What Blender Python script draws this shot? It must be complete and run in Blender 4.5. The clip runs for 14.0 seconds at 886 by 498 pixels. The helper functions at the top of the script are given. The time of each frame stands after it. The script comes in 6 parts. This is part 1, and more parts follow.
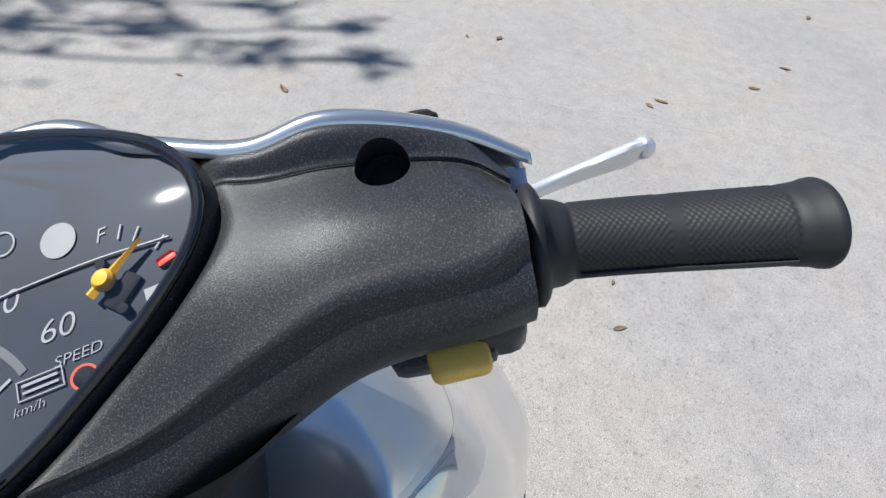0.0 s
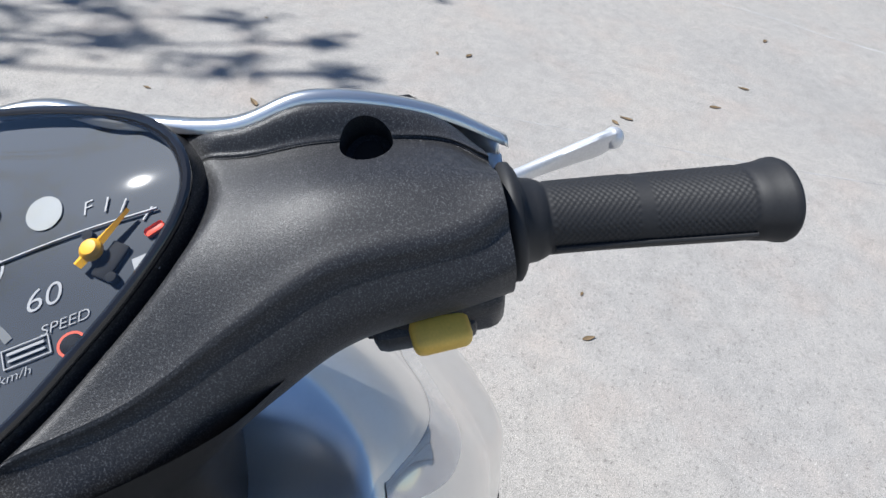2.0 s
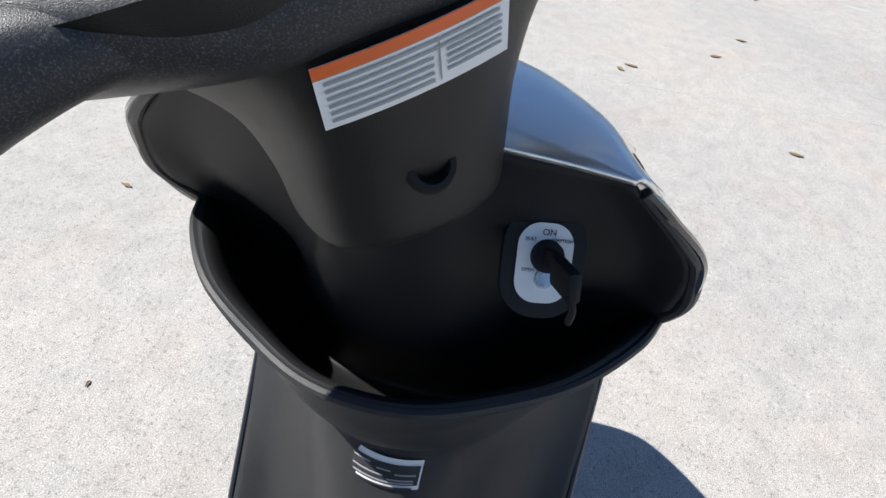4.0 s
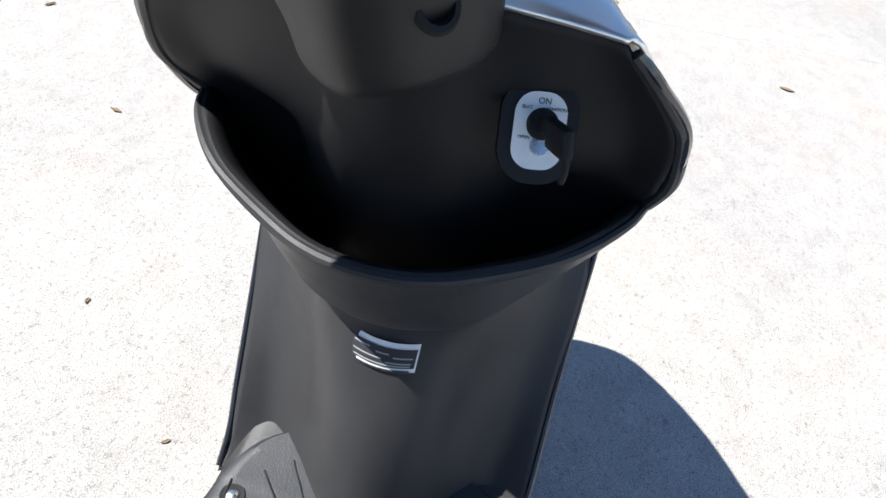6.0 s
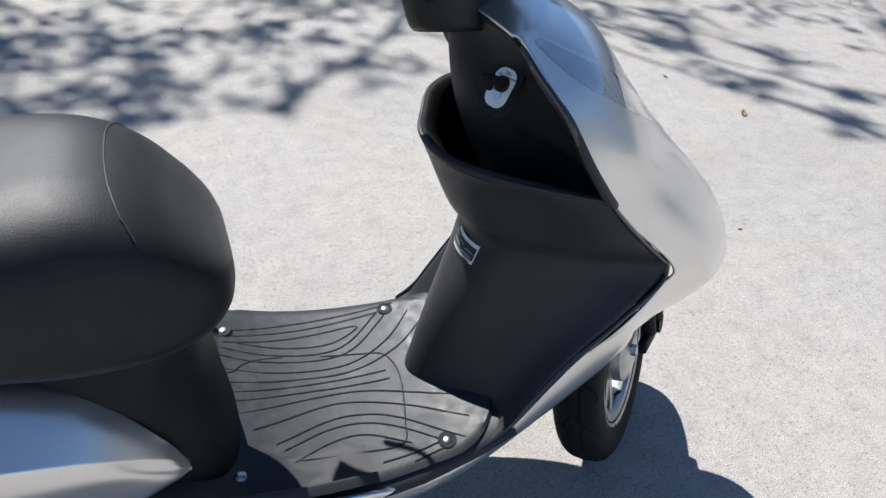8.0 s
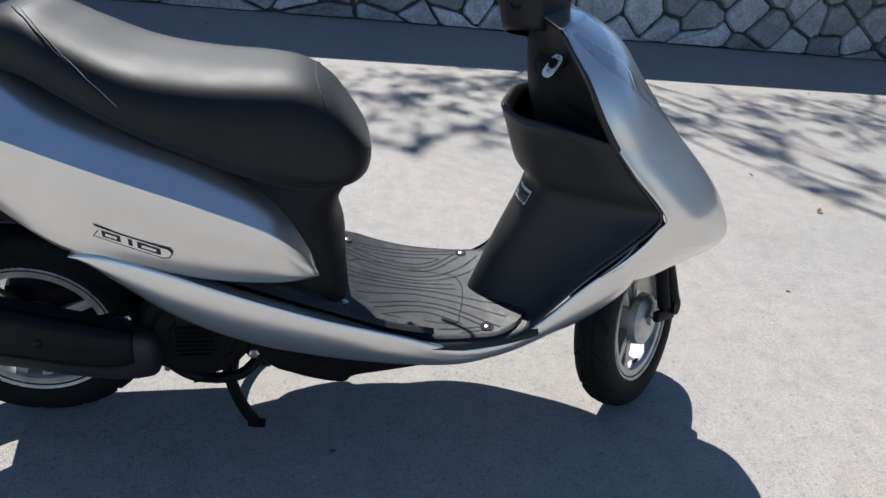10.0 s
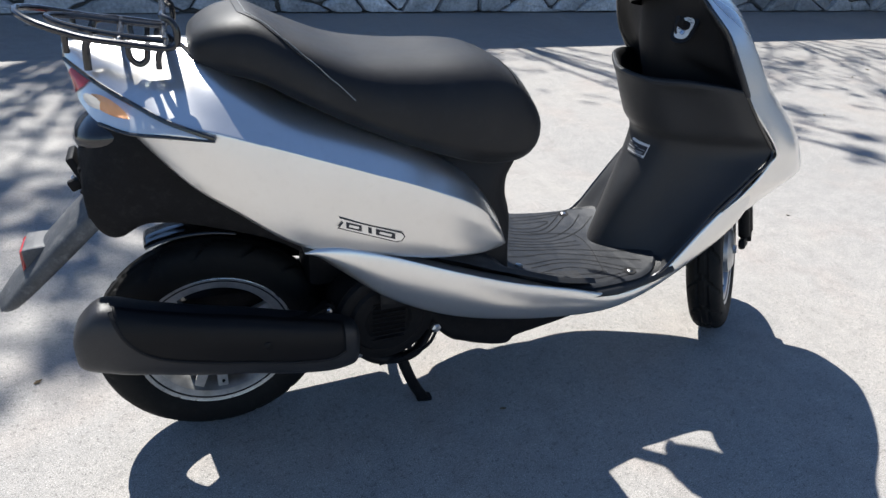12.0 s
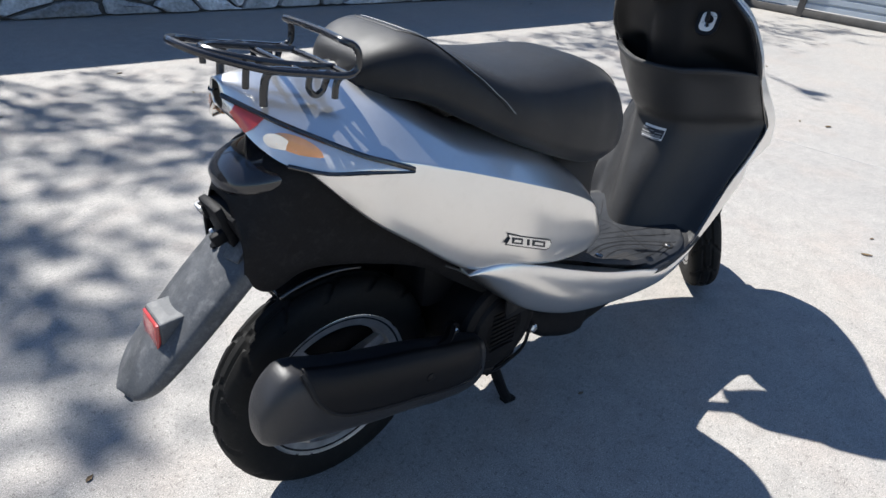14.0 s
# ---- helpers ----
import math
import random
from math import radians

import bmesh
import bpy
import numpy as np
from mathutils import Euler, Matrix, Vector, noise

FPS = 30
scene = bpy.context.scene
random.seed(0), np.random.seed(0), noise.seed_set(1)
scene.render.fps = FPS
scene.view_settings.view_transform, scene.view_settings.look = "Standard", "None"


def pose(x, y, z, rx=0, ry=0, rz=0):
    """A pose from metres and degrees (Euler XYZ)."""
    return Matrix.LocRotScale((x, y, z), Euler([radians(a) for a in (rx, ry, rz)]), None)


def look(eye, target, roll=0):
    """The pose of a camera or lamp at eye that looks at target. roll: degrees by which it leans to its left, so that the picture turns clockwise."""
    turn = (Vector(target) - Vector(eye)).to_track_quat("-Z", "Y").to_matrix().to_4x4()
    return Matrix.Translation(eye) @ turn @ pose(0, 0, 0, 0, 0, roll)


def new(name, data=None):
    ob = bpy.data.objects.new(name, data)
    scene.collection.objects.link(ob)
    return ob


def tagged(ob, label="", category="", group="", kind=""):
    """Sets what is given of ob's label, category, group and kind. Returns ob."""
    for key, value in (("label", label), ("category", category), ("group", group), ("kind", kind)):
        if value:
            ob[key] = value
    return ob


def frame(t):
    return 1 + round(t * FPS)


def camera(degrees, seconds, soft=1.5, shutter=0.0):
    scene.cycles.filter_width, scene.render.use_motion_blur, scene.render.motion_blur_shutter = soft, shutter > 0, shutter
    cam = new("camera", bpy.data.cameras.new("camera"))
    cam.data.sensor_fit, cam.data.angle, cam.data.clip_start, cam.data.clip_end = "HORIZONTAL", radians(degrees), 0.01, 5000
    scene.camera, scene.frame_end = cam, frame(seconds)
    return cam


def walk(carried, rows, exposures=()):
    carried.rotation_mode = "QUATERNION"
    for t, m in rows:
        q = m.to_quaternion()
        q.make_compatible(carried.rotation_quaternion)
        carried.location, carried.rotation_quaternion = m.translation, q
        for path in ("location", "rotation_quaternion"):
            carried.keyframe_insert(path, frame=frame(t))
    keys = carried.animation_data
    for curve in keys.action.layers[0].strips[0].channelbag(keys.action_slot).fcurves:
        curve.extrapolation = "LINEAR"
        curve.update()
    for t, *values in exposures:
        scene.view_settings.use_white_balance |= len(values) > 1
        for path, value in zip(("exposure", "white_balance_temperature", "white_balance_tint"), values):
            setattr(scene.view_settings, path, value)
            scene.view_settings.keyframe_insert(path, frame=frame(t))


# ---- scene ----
cam = camera(69.8, 14.0)
PATH = [
    (0, (0.777, -0.123, 1.159), (2.214, 0.218, -0.19), 7.4),
    (0.5, (0.798, -0.137, 1.149), (2.251, 0.08, -0.207), 9.2),
    (1, (0.796, -0.135, 1.149), (2.255, 0.078, -0.202), 9.3),
    (1.5, (0.788, -0.134, 1.151), (2.259, 0.084, -0.186), 9.5),
    (2, (0.758, -0.125, 1.152), (2.258, 0.141, -0.143), 9.5),
    (2.5, (0.697, -0.113, 1.13), (2.2, 0.245, -0.14), 9.7),
    (3, (0.644, -0.086, 1.079), (2.126, 0.326, -0.199), 11.2),
    (3.5, (0.639, -0.047, 1.011), (2.156, 0.26, -0.256), 9.7),
    (3.7, (0.65, -0.038, 0.985), (2.169, 0.196, -0.294), 10.0),
    (5.8, (0.619, -0.025, 0.959), (2.117, 0.047, -0.365), 11.6),
    (6, (0.605, -0.04, 0.957), (2.018, 0.06, -0.454), 12.5),
    (6.5, (0.6, -0.118, 0.951), (1.801, 0.288, -0.595), 9.4),
    (7, (0.606, -0.24, 0.953), (1.617, 0.5, -0.605), 6.8),
    (7.5, (0.581, -0.403, 0.998), (1.488, 0.707, -0.397), 6.6),
    (8, (0.595, -0.603, 1.044), (1.274, 0.799, -0.21), 4.6),
    (8.2, (0.615, -0.679, 1.043), (1.142, 0.828, -0.162), 3.9),
    (10.3, (0.467, -1.096, 0.992), (0.862, 0.595, 0.0), 7.1),
    (10.5, (0.419, -1.074, 0.98), (0.822, 0.607, -0.026), 6.0),
    (11, (0.295, -1.022, 0.96), (0.781, 0.618, -0.076), 4.6),
    (11.5, (0.177, -1.015, 0.964), (0.712, 0.62, -0.057), 5.9),
    (12, (0.002, -1.041, 0.973), (0.713, 0.537, -0.03), 4.4),
    (12.5, (-0.11, -0.985, 0.963), (0.707, 0.566, 0.001), 5.6),
    (13, (-0.225, -0.875, 0.948), (0.711, 0.599, -0.027), 5.5),
    (13.5, (-0.305, -0.808, 0.955), (0.71, 0.603, -0.033), 6.1),
    (14, (-0.436, -0.747, 0.961), (0.753, 0.521, -0.027), 5.4),
]
walk(cam, [(t, look(eye, target, roll)) for t, eye, target, roll in PATH],
     [(t, stops + 0.44, kelvin + 60, 10.0) for t, stops, kelvin in ((0.0, 0.18, 6330), (2.0, 0.22, 6250), (3.0, 0.30, 6400), (3.7, 0.44, 6500), (5.8, 0.90, 6500), (6.5, 0.86, 6450), (7.5, 0.62, 6450), (8.2, 0.27, 6420), (10.3, 0.14, 6500), (11.2, 0.34, 6500), (12.0, 0.46, 6500), (14.0, 0.54, 6500))])

# ---- light ----
world = bpy.data.worlds.new("sky")
scene.world = world
world.use_nodes = True
_wn = world.node_tree.nodes
_sky = _wn.new("ShaderNodeTexSky")
_sky.sky_type = "NISHITA"
_sky.sun_disc = False
_sky.sun_elevation = radians(53.6)
_sky.sun_rotation = radians(-8.4)
_sky.air_density, _sky.dust_density, _sky.ozone_density = 1.0, 0.0, 6.0
_wn["Background"].inputs["Strength"].default_value = 0.077
_deep = _wn.new("ShaderNodeMix")
_deep.data_type, _deep.blend_type = "RGBA", "MULTIPLY"
_deep.inputs["Factor"].default_value = 1.0
_deep.inputs["B"].default_value = (1.02, 1.0, 1.0, 1)
world.node_tree.links.new(_sky.outputs[0], _deep.inputs["A"])
world.node_tree.links.new(_deep.outputs["Result"], _wn["Background"].inputs["Color"])
SUN_WAY = Vector((-0.108, 0.73, 1.0)).normalized()
_sun = bpy.data.lights.new("sun", "SUN")
_sun.energy, _sun.angle, _sun.color = 4.9, radians(0.55), (0.995, 0.985, 0.955)
sun = new("sun", _sun)
sun.matrix_world = look(SUN_WAY * 20, (0, 0, 0))


# ---- materials ----
def material(name, colour, rough=0.5, metal=0.0, coat=0.0, coat_rough=0.05, grain=0.0, grain_size=400.0, bump=0.0, bump_size=600.0,
             blotch=0.0, blotch_size=6.0, spec=0.5, rough_var=0.0, dust=None, dust_amount=0.0, dust_size=30.0, transmission=0.0, random_tint=0.0, ior=1.45, sheen=0.0):
    """A principled material with fine grain, broad blotches, specks of dust and relief, in object-space metres."""
    m = bpy.data.materials.new(name)
    m.use_nodes = True
    n, l = m.node_tree.nodes, m.node_tree.links
    b = n["Principled BSDF"]
    b.inputs["Roughness"].default_value, b.inputs["Metallic"].default_value = rough, metal
    b.inputs["Coat Weight"].default_value, b.inputs["Coat Roughness"].default_value = coat, coat_rough
    b.inputs["Specular IOR Level"].default_value = spec
    b.inputs["Transmission Weight"].default_value = transmission
    b.inputs["IOR"].default_value = ior
    b.inputs["Sheen Weight"].default_value, b.inputs["Sheen Roughness"].default_value = sheen, 0.4
    geo = n.new("ShaderNodeNewGeometry")
    col = None
    rgb = n.new("ShaderNodeRGB")
    rgb.outputs[0].default_value = (*colour, 1)
    col = rgb.outputs[0]

    def noise_of(size, detail=3.0, rough_=0.55):
        t = n.new("ShaderNodeTexNoise")
        t.inputs["Scale"].default_value, t.inputs["Detail"].default_value, t.inputs["Roughness"].default_value = size, detail, rough_
        l.new(geo.outputs["Position"], t.inputs["Vector"])
        return t.outputs["Fac"]

    def scaled(fac, low, high):
        r = n.new("ShaderNodeMapRange")
        r.inputs["From Min"].default_value, r.inputs["From Max"].default_value = 0.25, 0.75
        r.inputs["To Min"].default_value, r.inputs["To Max"].default_value = low, high
        l.new(fac, r.inputs["Value"])
        return r.outputs[0]

    def times(c, fac):
        x = n.new("ShaderNodeVectorMath")
        x.operation = "SCALE"
        l.new(c, x.inputs[0])
        l.new(fac, x.inputs["Scale"])
        return x.outputs[0]

    if grain:
        col = times(col, scaled(noise_of(grain_size), 1 - grain, 1 + grain))
    if blotch:
        col = times(col, scaled(noise_of(blotch_size, 5), 1 - blotch, 1 + blotch))
    if random_tint:
        oi = n.new("ShaderNodeObjectInfo")
        r = n.new("ShaderNodeMapRange")
        r.inputs["To Min"].default_value, r.inputs["To Max"].default_value = 1 - random_tint, 1 + random_tint
        l.new(oi.outputs["Random"], r.inputs["Value"])
        col = times(col, r.outputs[0])
    if dust:
        r = n.new("ShaderNodeMapRange")
        r.inputs["From Min"].default_value, r.inputs["From Max"].default_value = 0.52, 0.72
        r.inputs["To Max"].default_value = dust_amount
        l.new(noise_of(dust_size, 8, 0.7), r.inputs["Value"])
        mx = n.new("ShaderNodeMix")
        mx.data_type = "RGBA"
        l.new(r.outputs[0], mx.inputs["Factor"])
        l.new(col, mx.inputs["A"])
        mx.inputs["B"].default_value = (*dust, 1)
        col = mx.outputs["Result"]
    l.new(col, b.inputs["Base Color"])
    if rough_var:
        l.new(scaled(noise_of(blotch_size * 2, 4), max(0.02, rough - rough_var), min(1.0, rough + rough_var)), b.inputs["Roughness"])
    if bump:
        bp = n.new("ShaderNodeBump")
        bp.inputs["Strength"].default_value, bp.inputs["Distance"].default_value = bump, 0.001
        l.new(noise_of(bump_size, 2), bp.inputs["Height"])
        l.new(bp.outputs[0], b.inputs["Normal"])
    return m


PAINT = material("silver_paint", (0.77, 0.758, 0.734), rough=0.29, metal=0.91, coat=0.8, coat_rough=0.06, grain=0.04, grain_size=2500, blotch=0.03, blotch_size=9,
                 dust=(0.5, 0.47, 0.42), dust_amount=0.12, dust_size=55)
PLASTIC = material("black_plastic", (0.020, 0.020, 0.0215), rough=0.44, spec=0.46, grain=0.3, grain_size=1500, bump=0.22, bump_size=2400, blotch=0.12, blotch_size=12, rough_var=0.08,
                   dust=(0.27, 0.27, 0.275), dust_amount=0.42, dust_size=1500)
SHIELD = material("shield_plastic", (0.033, 0.033, 0.034), rough=0.44, spec=0.33, grain=0.12, grain_size=1500, bump=0.25, bump_size=2200, blotch=0.12, blotch_size=10, rough_var=0.08,
                  dust=(0.12, 0.11, 0.10), dust_amount=0.08, dust_size=160)
# Darker copy of the shield plastic, with the pocket's inner shade in its colour.
SHADED_PLASTIC = material("shaded_plastic", (0.011, 0.011, 0.012), rough=0.55, spec=0.3, grain=0.15, grain_size=1200, bump=0.25, bump_size=1800, blotch=0.12, blotch_size=10)
GLOSS = material("gloss_black", (0.012, 0.012, 0.014), rough=0.16, coat=0.6, blotch=0.1, blotch_size=14)
VINYL = material("seat_vinyl", (0.003, 0.003, 0.004), rough=0.54, spec=0.50, grain=0.1, grain_size=900, bump=0.35, bump_size=900, blotch=0.1, blotch_size=8, rough_var=0.06, sheen=0.08,
                 dust=(0.05, 0.05, 0.052), dust_amount=0.15, dust_size=40)
RUBBER = material("tyre_rubber", (0.007, 0.007, 0.007), rough=0.7, spec=0.25, grain=0.2, grain_size=300, bump=0.4, bump_size=500, blotch=0.25, blotch_size=20,
                  dust=(0.10, 0.095, 0.09), dust_amount=0.07, dust_size=60)
GRIP = material("grip_rubber", (0.016, 0.016, 0.017), rough=0.6, grain=0.15, grain_size=700, blotch=0.1, blotch_size=30)
MAT = material("mat_rubber", (0.022, 0.024, 0.028), rough=0.46, spec=0.36, grain=0.15, grain_size=500, bump=0.3, bump_size=700, blotch=0.22, blotch_size=25, rough_var=0.1,
               dust=(0.26, 0.26, 0.27), dust_amount=0.10, dust_size=26)
# Near-black for real dark parts, and as painted shade in mat and rim recesses.
BLACK_AND_SHADE = material("black_and_shade", (0.006, 0.006, 0.007), rough=0.8)
FENDER = material("fender_plastic", (0.066, 0.069, 0.074), rough=0.5, grain=0.2, grain_size=300, bump=0.3, bump_size=900, blotch=0.3, blotch_size=26, rough_var=0.1,
                  dust=(0.25, 0.25, 0.25), dust_amount=0.35, dust_size=60)
STEEL = material("steel", (0.55, 0.55, 0.55), rough=0.32, metal=1.0, grain=0.1, grain_size=400, blotch=0.2, blotch_size=40, rough_var=0.12)
ALLOY = material("cast_alloy", (0.48, 0.48, 0.475), rough=0.38, metal=0.85, grain=0.15, grain_size=500, blotch=0.25, blotch_size=40, rough_var=0.1)
LEVER = material("lever_alloy", (0.72, 0.72, 0.72), rough=0.42, metal=0.7, grain=0.06, grain_size=700, blotch=0.08, blotch_size=30)
ENGINE = material("engine_black", (0.005, 0.005, 0.006), rough=0.6, spec=0.2, grain=0.25, grain_size=250, bump=0.5, bump_size=300, blotch=0.3, blotch_size=30, dust=(0.08, 0.075, 0.07), dust_amount=0.12, dust_size=70)
EXHAUST = material("exhaust_black", (0.006, 0.006, 0.007), rough=0.45, spec=0.22, grain=0.2, grain_size=600, bump=0.3, bump_size=900, blotch=0.2, blotch_size=20)
EXHAUST_CAP = material("exhaust_casing", (0.022, 0.022, 0.024), rough=0.42, spec=0.5, grain=0.2, grain_size=600, bump=0.3, bump_size=900, blotch=0.2, blotch_size=20)
RACK = material("rack_enamel", (0.012, 0.012, 0.014), rough=0.25, coat=0.5, blotch=0.1, blotch_size=20)
YELLOW = material("yellow_button", (0.80, 0.50, 0.09), rough=0.45, blotch=0.12, blotch_size=60, grain=0.06, grain_size=900)
NEEDLE = material("needle_orange", (0.85, 0.45, 0.02), rough=0.45, blotch=0.04, blotch_size=80)
DIAL = material("dial_face", (0.013, 0.019, 0.030), rough=0.6, blotch=0.1, blotch_size=40)
PRINT = material("white_print", (0.36, 0.36, 0.37), rough=0.5, blotch=0.05, blotch_size=60)
GREY_PRINT = material("grey_print", (0.30, 0.31, 0.31), rough=0.5, blotch=0.08, blotch_size=60)
BAND = material("band_print", (0.13, 0.135, 0.14), rough=0.5, blotch=0.08, blotch_size=60)
RED_PRINT = material("red_print", (0.7, 0.10, 0.05), rough=0.5, blotch=0.08, blotch_size=60)
ORANGE_PRINT = material("orange_print", (0.75, 0.14, 0.03), rough=0.5, blotch=0.08, blotch_size=60)
PAPER = material("label_paper", (0.80, 0.79, 0.76), rough=0.5, blotch=0.08, blotch_size=60)
INK = material("ink", (0.03, 0.03, 0.035), rough=0.6)
BADGE_BLUE = material("badge_blue", (0.010, 0.022, 0.050), rough=0.3, coat=1.0, blotch=0.08, blotch_size=90)
RED_LENS = material("red_lens", (0.58, 0.06, 0.05), rough=0.08, coat=1.0, blotch=0.1, blotch_size=60, transmission=0.25)
AMBER_LENS = material("amber_lens", (0.72, 0.31, 0.12), rough=0.1, coat=1.0, blotch=0.1, blotch_size=60, transmission=0.2)
SMOKE_LENS = material("smoky_lens", (0.55, 0.56, 0.58), rough=0.08, metal=0.75, coat=1.0, coat_rough=0.02, blotch=0.12, blotch_size=40)
SILVER_LENS = material("reflector_silver", (0.80, 0.78, 0.74), rough=0.25, metal=0.6, coat=1.0, blotch=0.1, blotch_size=40)
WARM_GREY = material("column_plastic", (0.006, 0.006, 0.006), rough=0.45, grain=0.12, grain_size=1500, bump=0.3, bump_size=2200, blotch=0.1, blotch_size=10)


def glass(name, tint=(1, 1, 1), rough=0.0, ior=1.5):
    m = bpy.data.materials.new(name)
    m.use_nodes = True
    n, l = m.node_tree.nodes, m.node_tree.links
    n.remove(n["Principled BSDF"])
    out = n["Material Output"]
    gl, tr, mix, fr = n.new("ShaderNodeBsdfGlossy"), n.new("ShaderNodeBsdfTransparent"), n.new("ShaderNodeMixShader"), n.new("ShaderNodeFresnel")
    gl.inputs["Roughness"].default_value = rough
    tr.inputs["Color"].default_value = (*tint, 1)
    fr.inputs["IOR"].default_value = ior
    l.new(fr.outputs[0], mix.inputs[0])
    l.new(tr.outputs[0], mix.inputs[1])
    l.new(gl.outputs[0], mix.inputs[2])
    l.new(mix.outputs[0], out.inputs["Surface"])
    return m


CLEAR = glass("clear_plastic", (0.90, 0.93, 0.97), 0.04, 1.75)


def ground_material():
    m = bpy.data.materials.new("concrete")
    m.use_nodes = True
    n, l = m.node_tree.nodes, m.node_tree.links
    b = n["Principled BSDF"]
    geo = n.new("ShaderNodeNewGeometry")

    def tex(kind, size, **more):
        t = n.new(kind)
        t.inputs["Scale"].default_value = size
        for k, v in more.items():
            t.inputs[k].default_value = v
        l.new(geo.outputs["Position"], t.inputs["Vector"])
        return t

    def ramp(fac, stops):
        r = n.new("ShaderNodeValToRGB")
        e = r.color_ramp.elements
        while len(e) < len(stops):
            e.new(0.5)
        for k, (p, c) in enumerate(stops):
            e[k].position, e[k].color = p, (*c, 1)
        l.new(fac, r.inputs[0])
        return r.outputs[0]

    def mixed(a, c, fac, kind="MIX"):
        x = n.new("ShaderNodeMix")
        x.data_type, x.blend_type = "RGBA", kind
        for s, v in (("A", a), ("B", c), ("Factor", fac)):
            if isinstance(v, (int, float)):
                x.inputs[s].default_value = v
            elif isinstance(v, tuple):
                x.inputs[s].default_value = (*v, 1)
            else:
                l.new(v, x.inputs[s])
        return x.outputs["Result"]

    fine = tex("ShaderNodeTexNoise", 380, Detail=5.0, Roughness=0.75)
    grit = tex("ShaderNodeTexNoise", 95, Detail=5.0, Roughness=0.7)
    mottle = tex("ShaderNodeTexNoise", 16, Detail=6.0, Roughness=0.65)
    broad = tex("ShaderNodeTexNoise", 0.9, Detail=6.0, Roughness=0.6)
    warm = tex("ShaderNodeTexNoise", 3.2, Detail=5.0, Roughness=0.6)
    col = ramp(fine.outputs["Fac"], [(0.34, (0.135, 0.128, 0.120)), (0.46, (0.268, 0.256, 0.240)), (0.55, (0.326, 0.312, 0.293)), (0.68, (0.520, 0.500, 0.474))])
    col = mixed(col, ramp(grit.outputs["Fac"], [(0.36, (0.62, 0.61, 0.60)), (0.45, (0.98, 0.98, 0.98)), (0.58, (1.03, 1.02, 1.01)), (0.68, (1.28, 1.26, 1.24))]), 0.85, "MULTIPLY")
    col = mixed(col, ramp(mottle.outputs["Fac"], [(0.32, (0.84, 0.84, 0.84)), (0.5, (1, 1, 1)), (0.68, (1.12, 1.11, 1.10))]), 0.8, "MULTIPLY")
    col = mixed(col, ramp(broad.outputs["Fac"], [(0.3, (0.86, 0.87, 0.88)), (0.5, (1, 1, 1)), (0.7, (1.08, 1.06, 1.03))]), 0.8, "MULTIPLY")
    col = mixed(col, ramp(warm.outputs["Fac"], [(0.5, (1, 1, 1)), (0.72, (1.07, 0.97, 0.92))]), 0.6, "MULTIPLY")
    specks = tex("ShaderNodeTexVoronoi", 38, Randomness=1.0)
    col = mixed(col, ramp(specks.outputs["Distance"], [(0.0, (0.45, 0.43, 0.41)), (0.07, (0.55, 0.53, 0.51)), (0.10, (1, 1, 1))]), 0.45, "MULTIPLY")
    spots = tex("ShaderNodeTexVoronoi", 7.0, Randomness=1.0)
    col = mixed(col, ramp(spots.outputs["Distance"], [(0.0, (0.45, 0.44, 0.42)), (0.03, (0.6, 0.59, 0.57)), (0.05, (1, 1, 1))]), 0.5, "MULTIPLY")
    l.new(col, b.inputs["Base Color"])
    b.inputs["Roughness"].default_value = 0.85
    bp = n.new("ShaderNodeBump")
    bp.inputs["Strength"].default_value, bp.inputs["Distance"].default_value = 0.22, 0.0010
    l.new(grit.outputs["Fac"], bp.inputs["Height"])
    l.new(bp.outputs[0], b.inputs["Normal"])
    return m


CONCRETE = ground_material()
PALE_LINE = material("pale_joint", (0.33, 0.325, 0.315), rough=0.9, grain=0.25, grain_size=300, blotch=0.2, blotch_size=9)
STONE = material("wall_stone", (0.44, 0.44, 0.445), rough=0.85, grain=0.35, grain_size=45, bump=0.9, bump_size=70, blotch=0.3, blotch_size=7, random_tint=0.5,
                 dust=(0.42, 0.36, 0.30), dust_amount=0.5, dust_size=5)
MORTAR = material("wall_mortar", (0.10, 0.095, 0.09), rough=0.95, grain=0.3, grain_size=90, bump=0.8, bump_size=90, blotch=0.25, blotch_size=5)
SHEET = material("metal_sheet", (0.42, 0.47, 0.52), rough=0.5, metal=0.2, grain=0.06, grain_size=200, blotch=0.15, blotch_size=2.0)
BARK = material("bark", (0.12, 0.09, 0.06), rough=0.9, grain=0.3, grain_size=60, bump=0.9, bump_size=50)
LEAF = material("leaf", (0.06, 0.10, 0.03), rough=0.5, blotch=0.3, blotch_size=9)
DRY_LEAF = material("dry_leaf", (0.16, 0.11, 0.06), rough=0.8, blotch=0.3, blotch_size=60)
GREEN_LEAF = material("green_leaf", (0.20, 0.24, 0.06), rough=0.7, blotch=0.3, blotch_size=60)


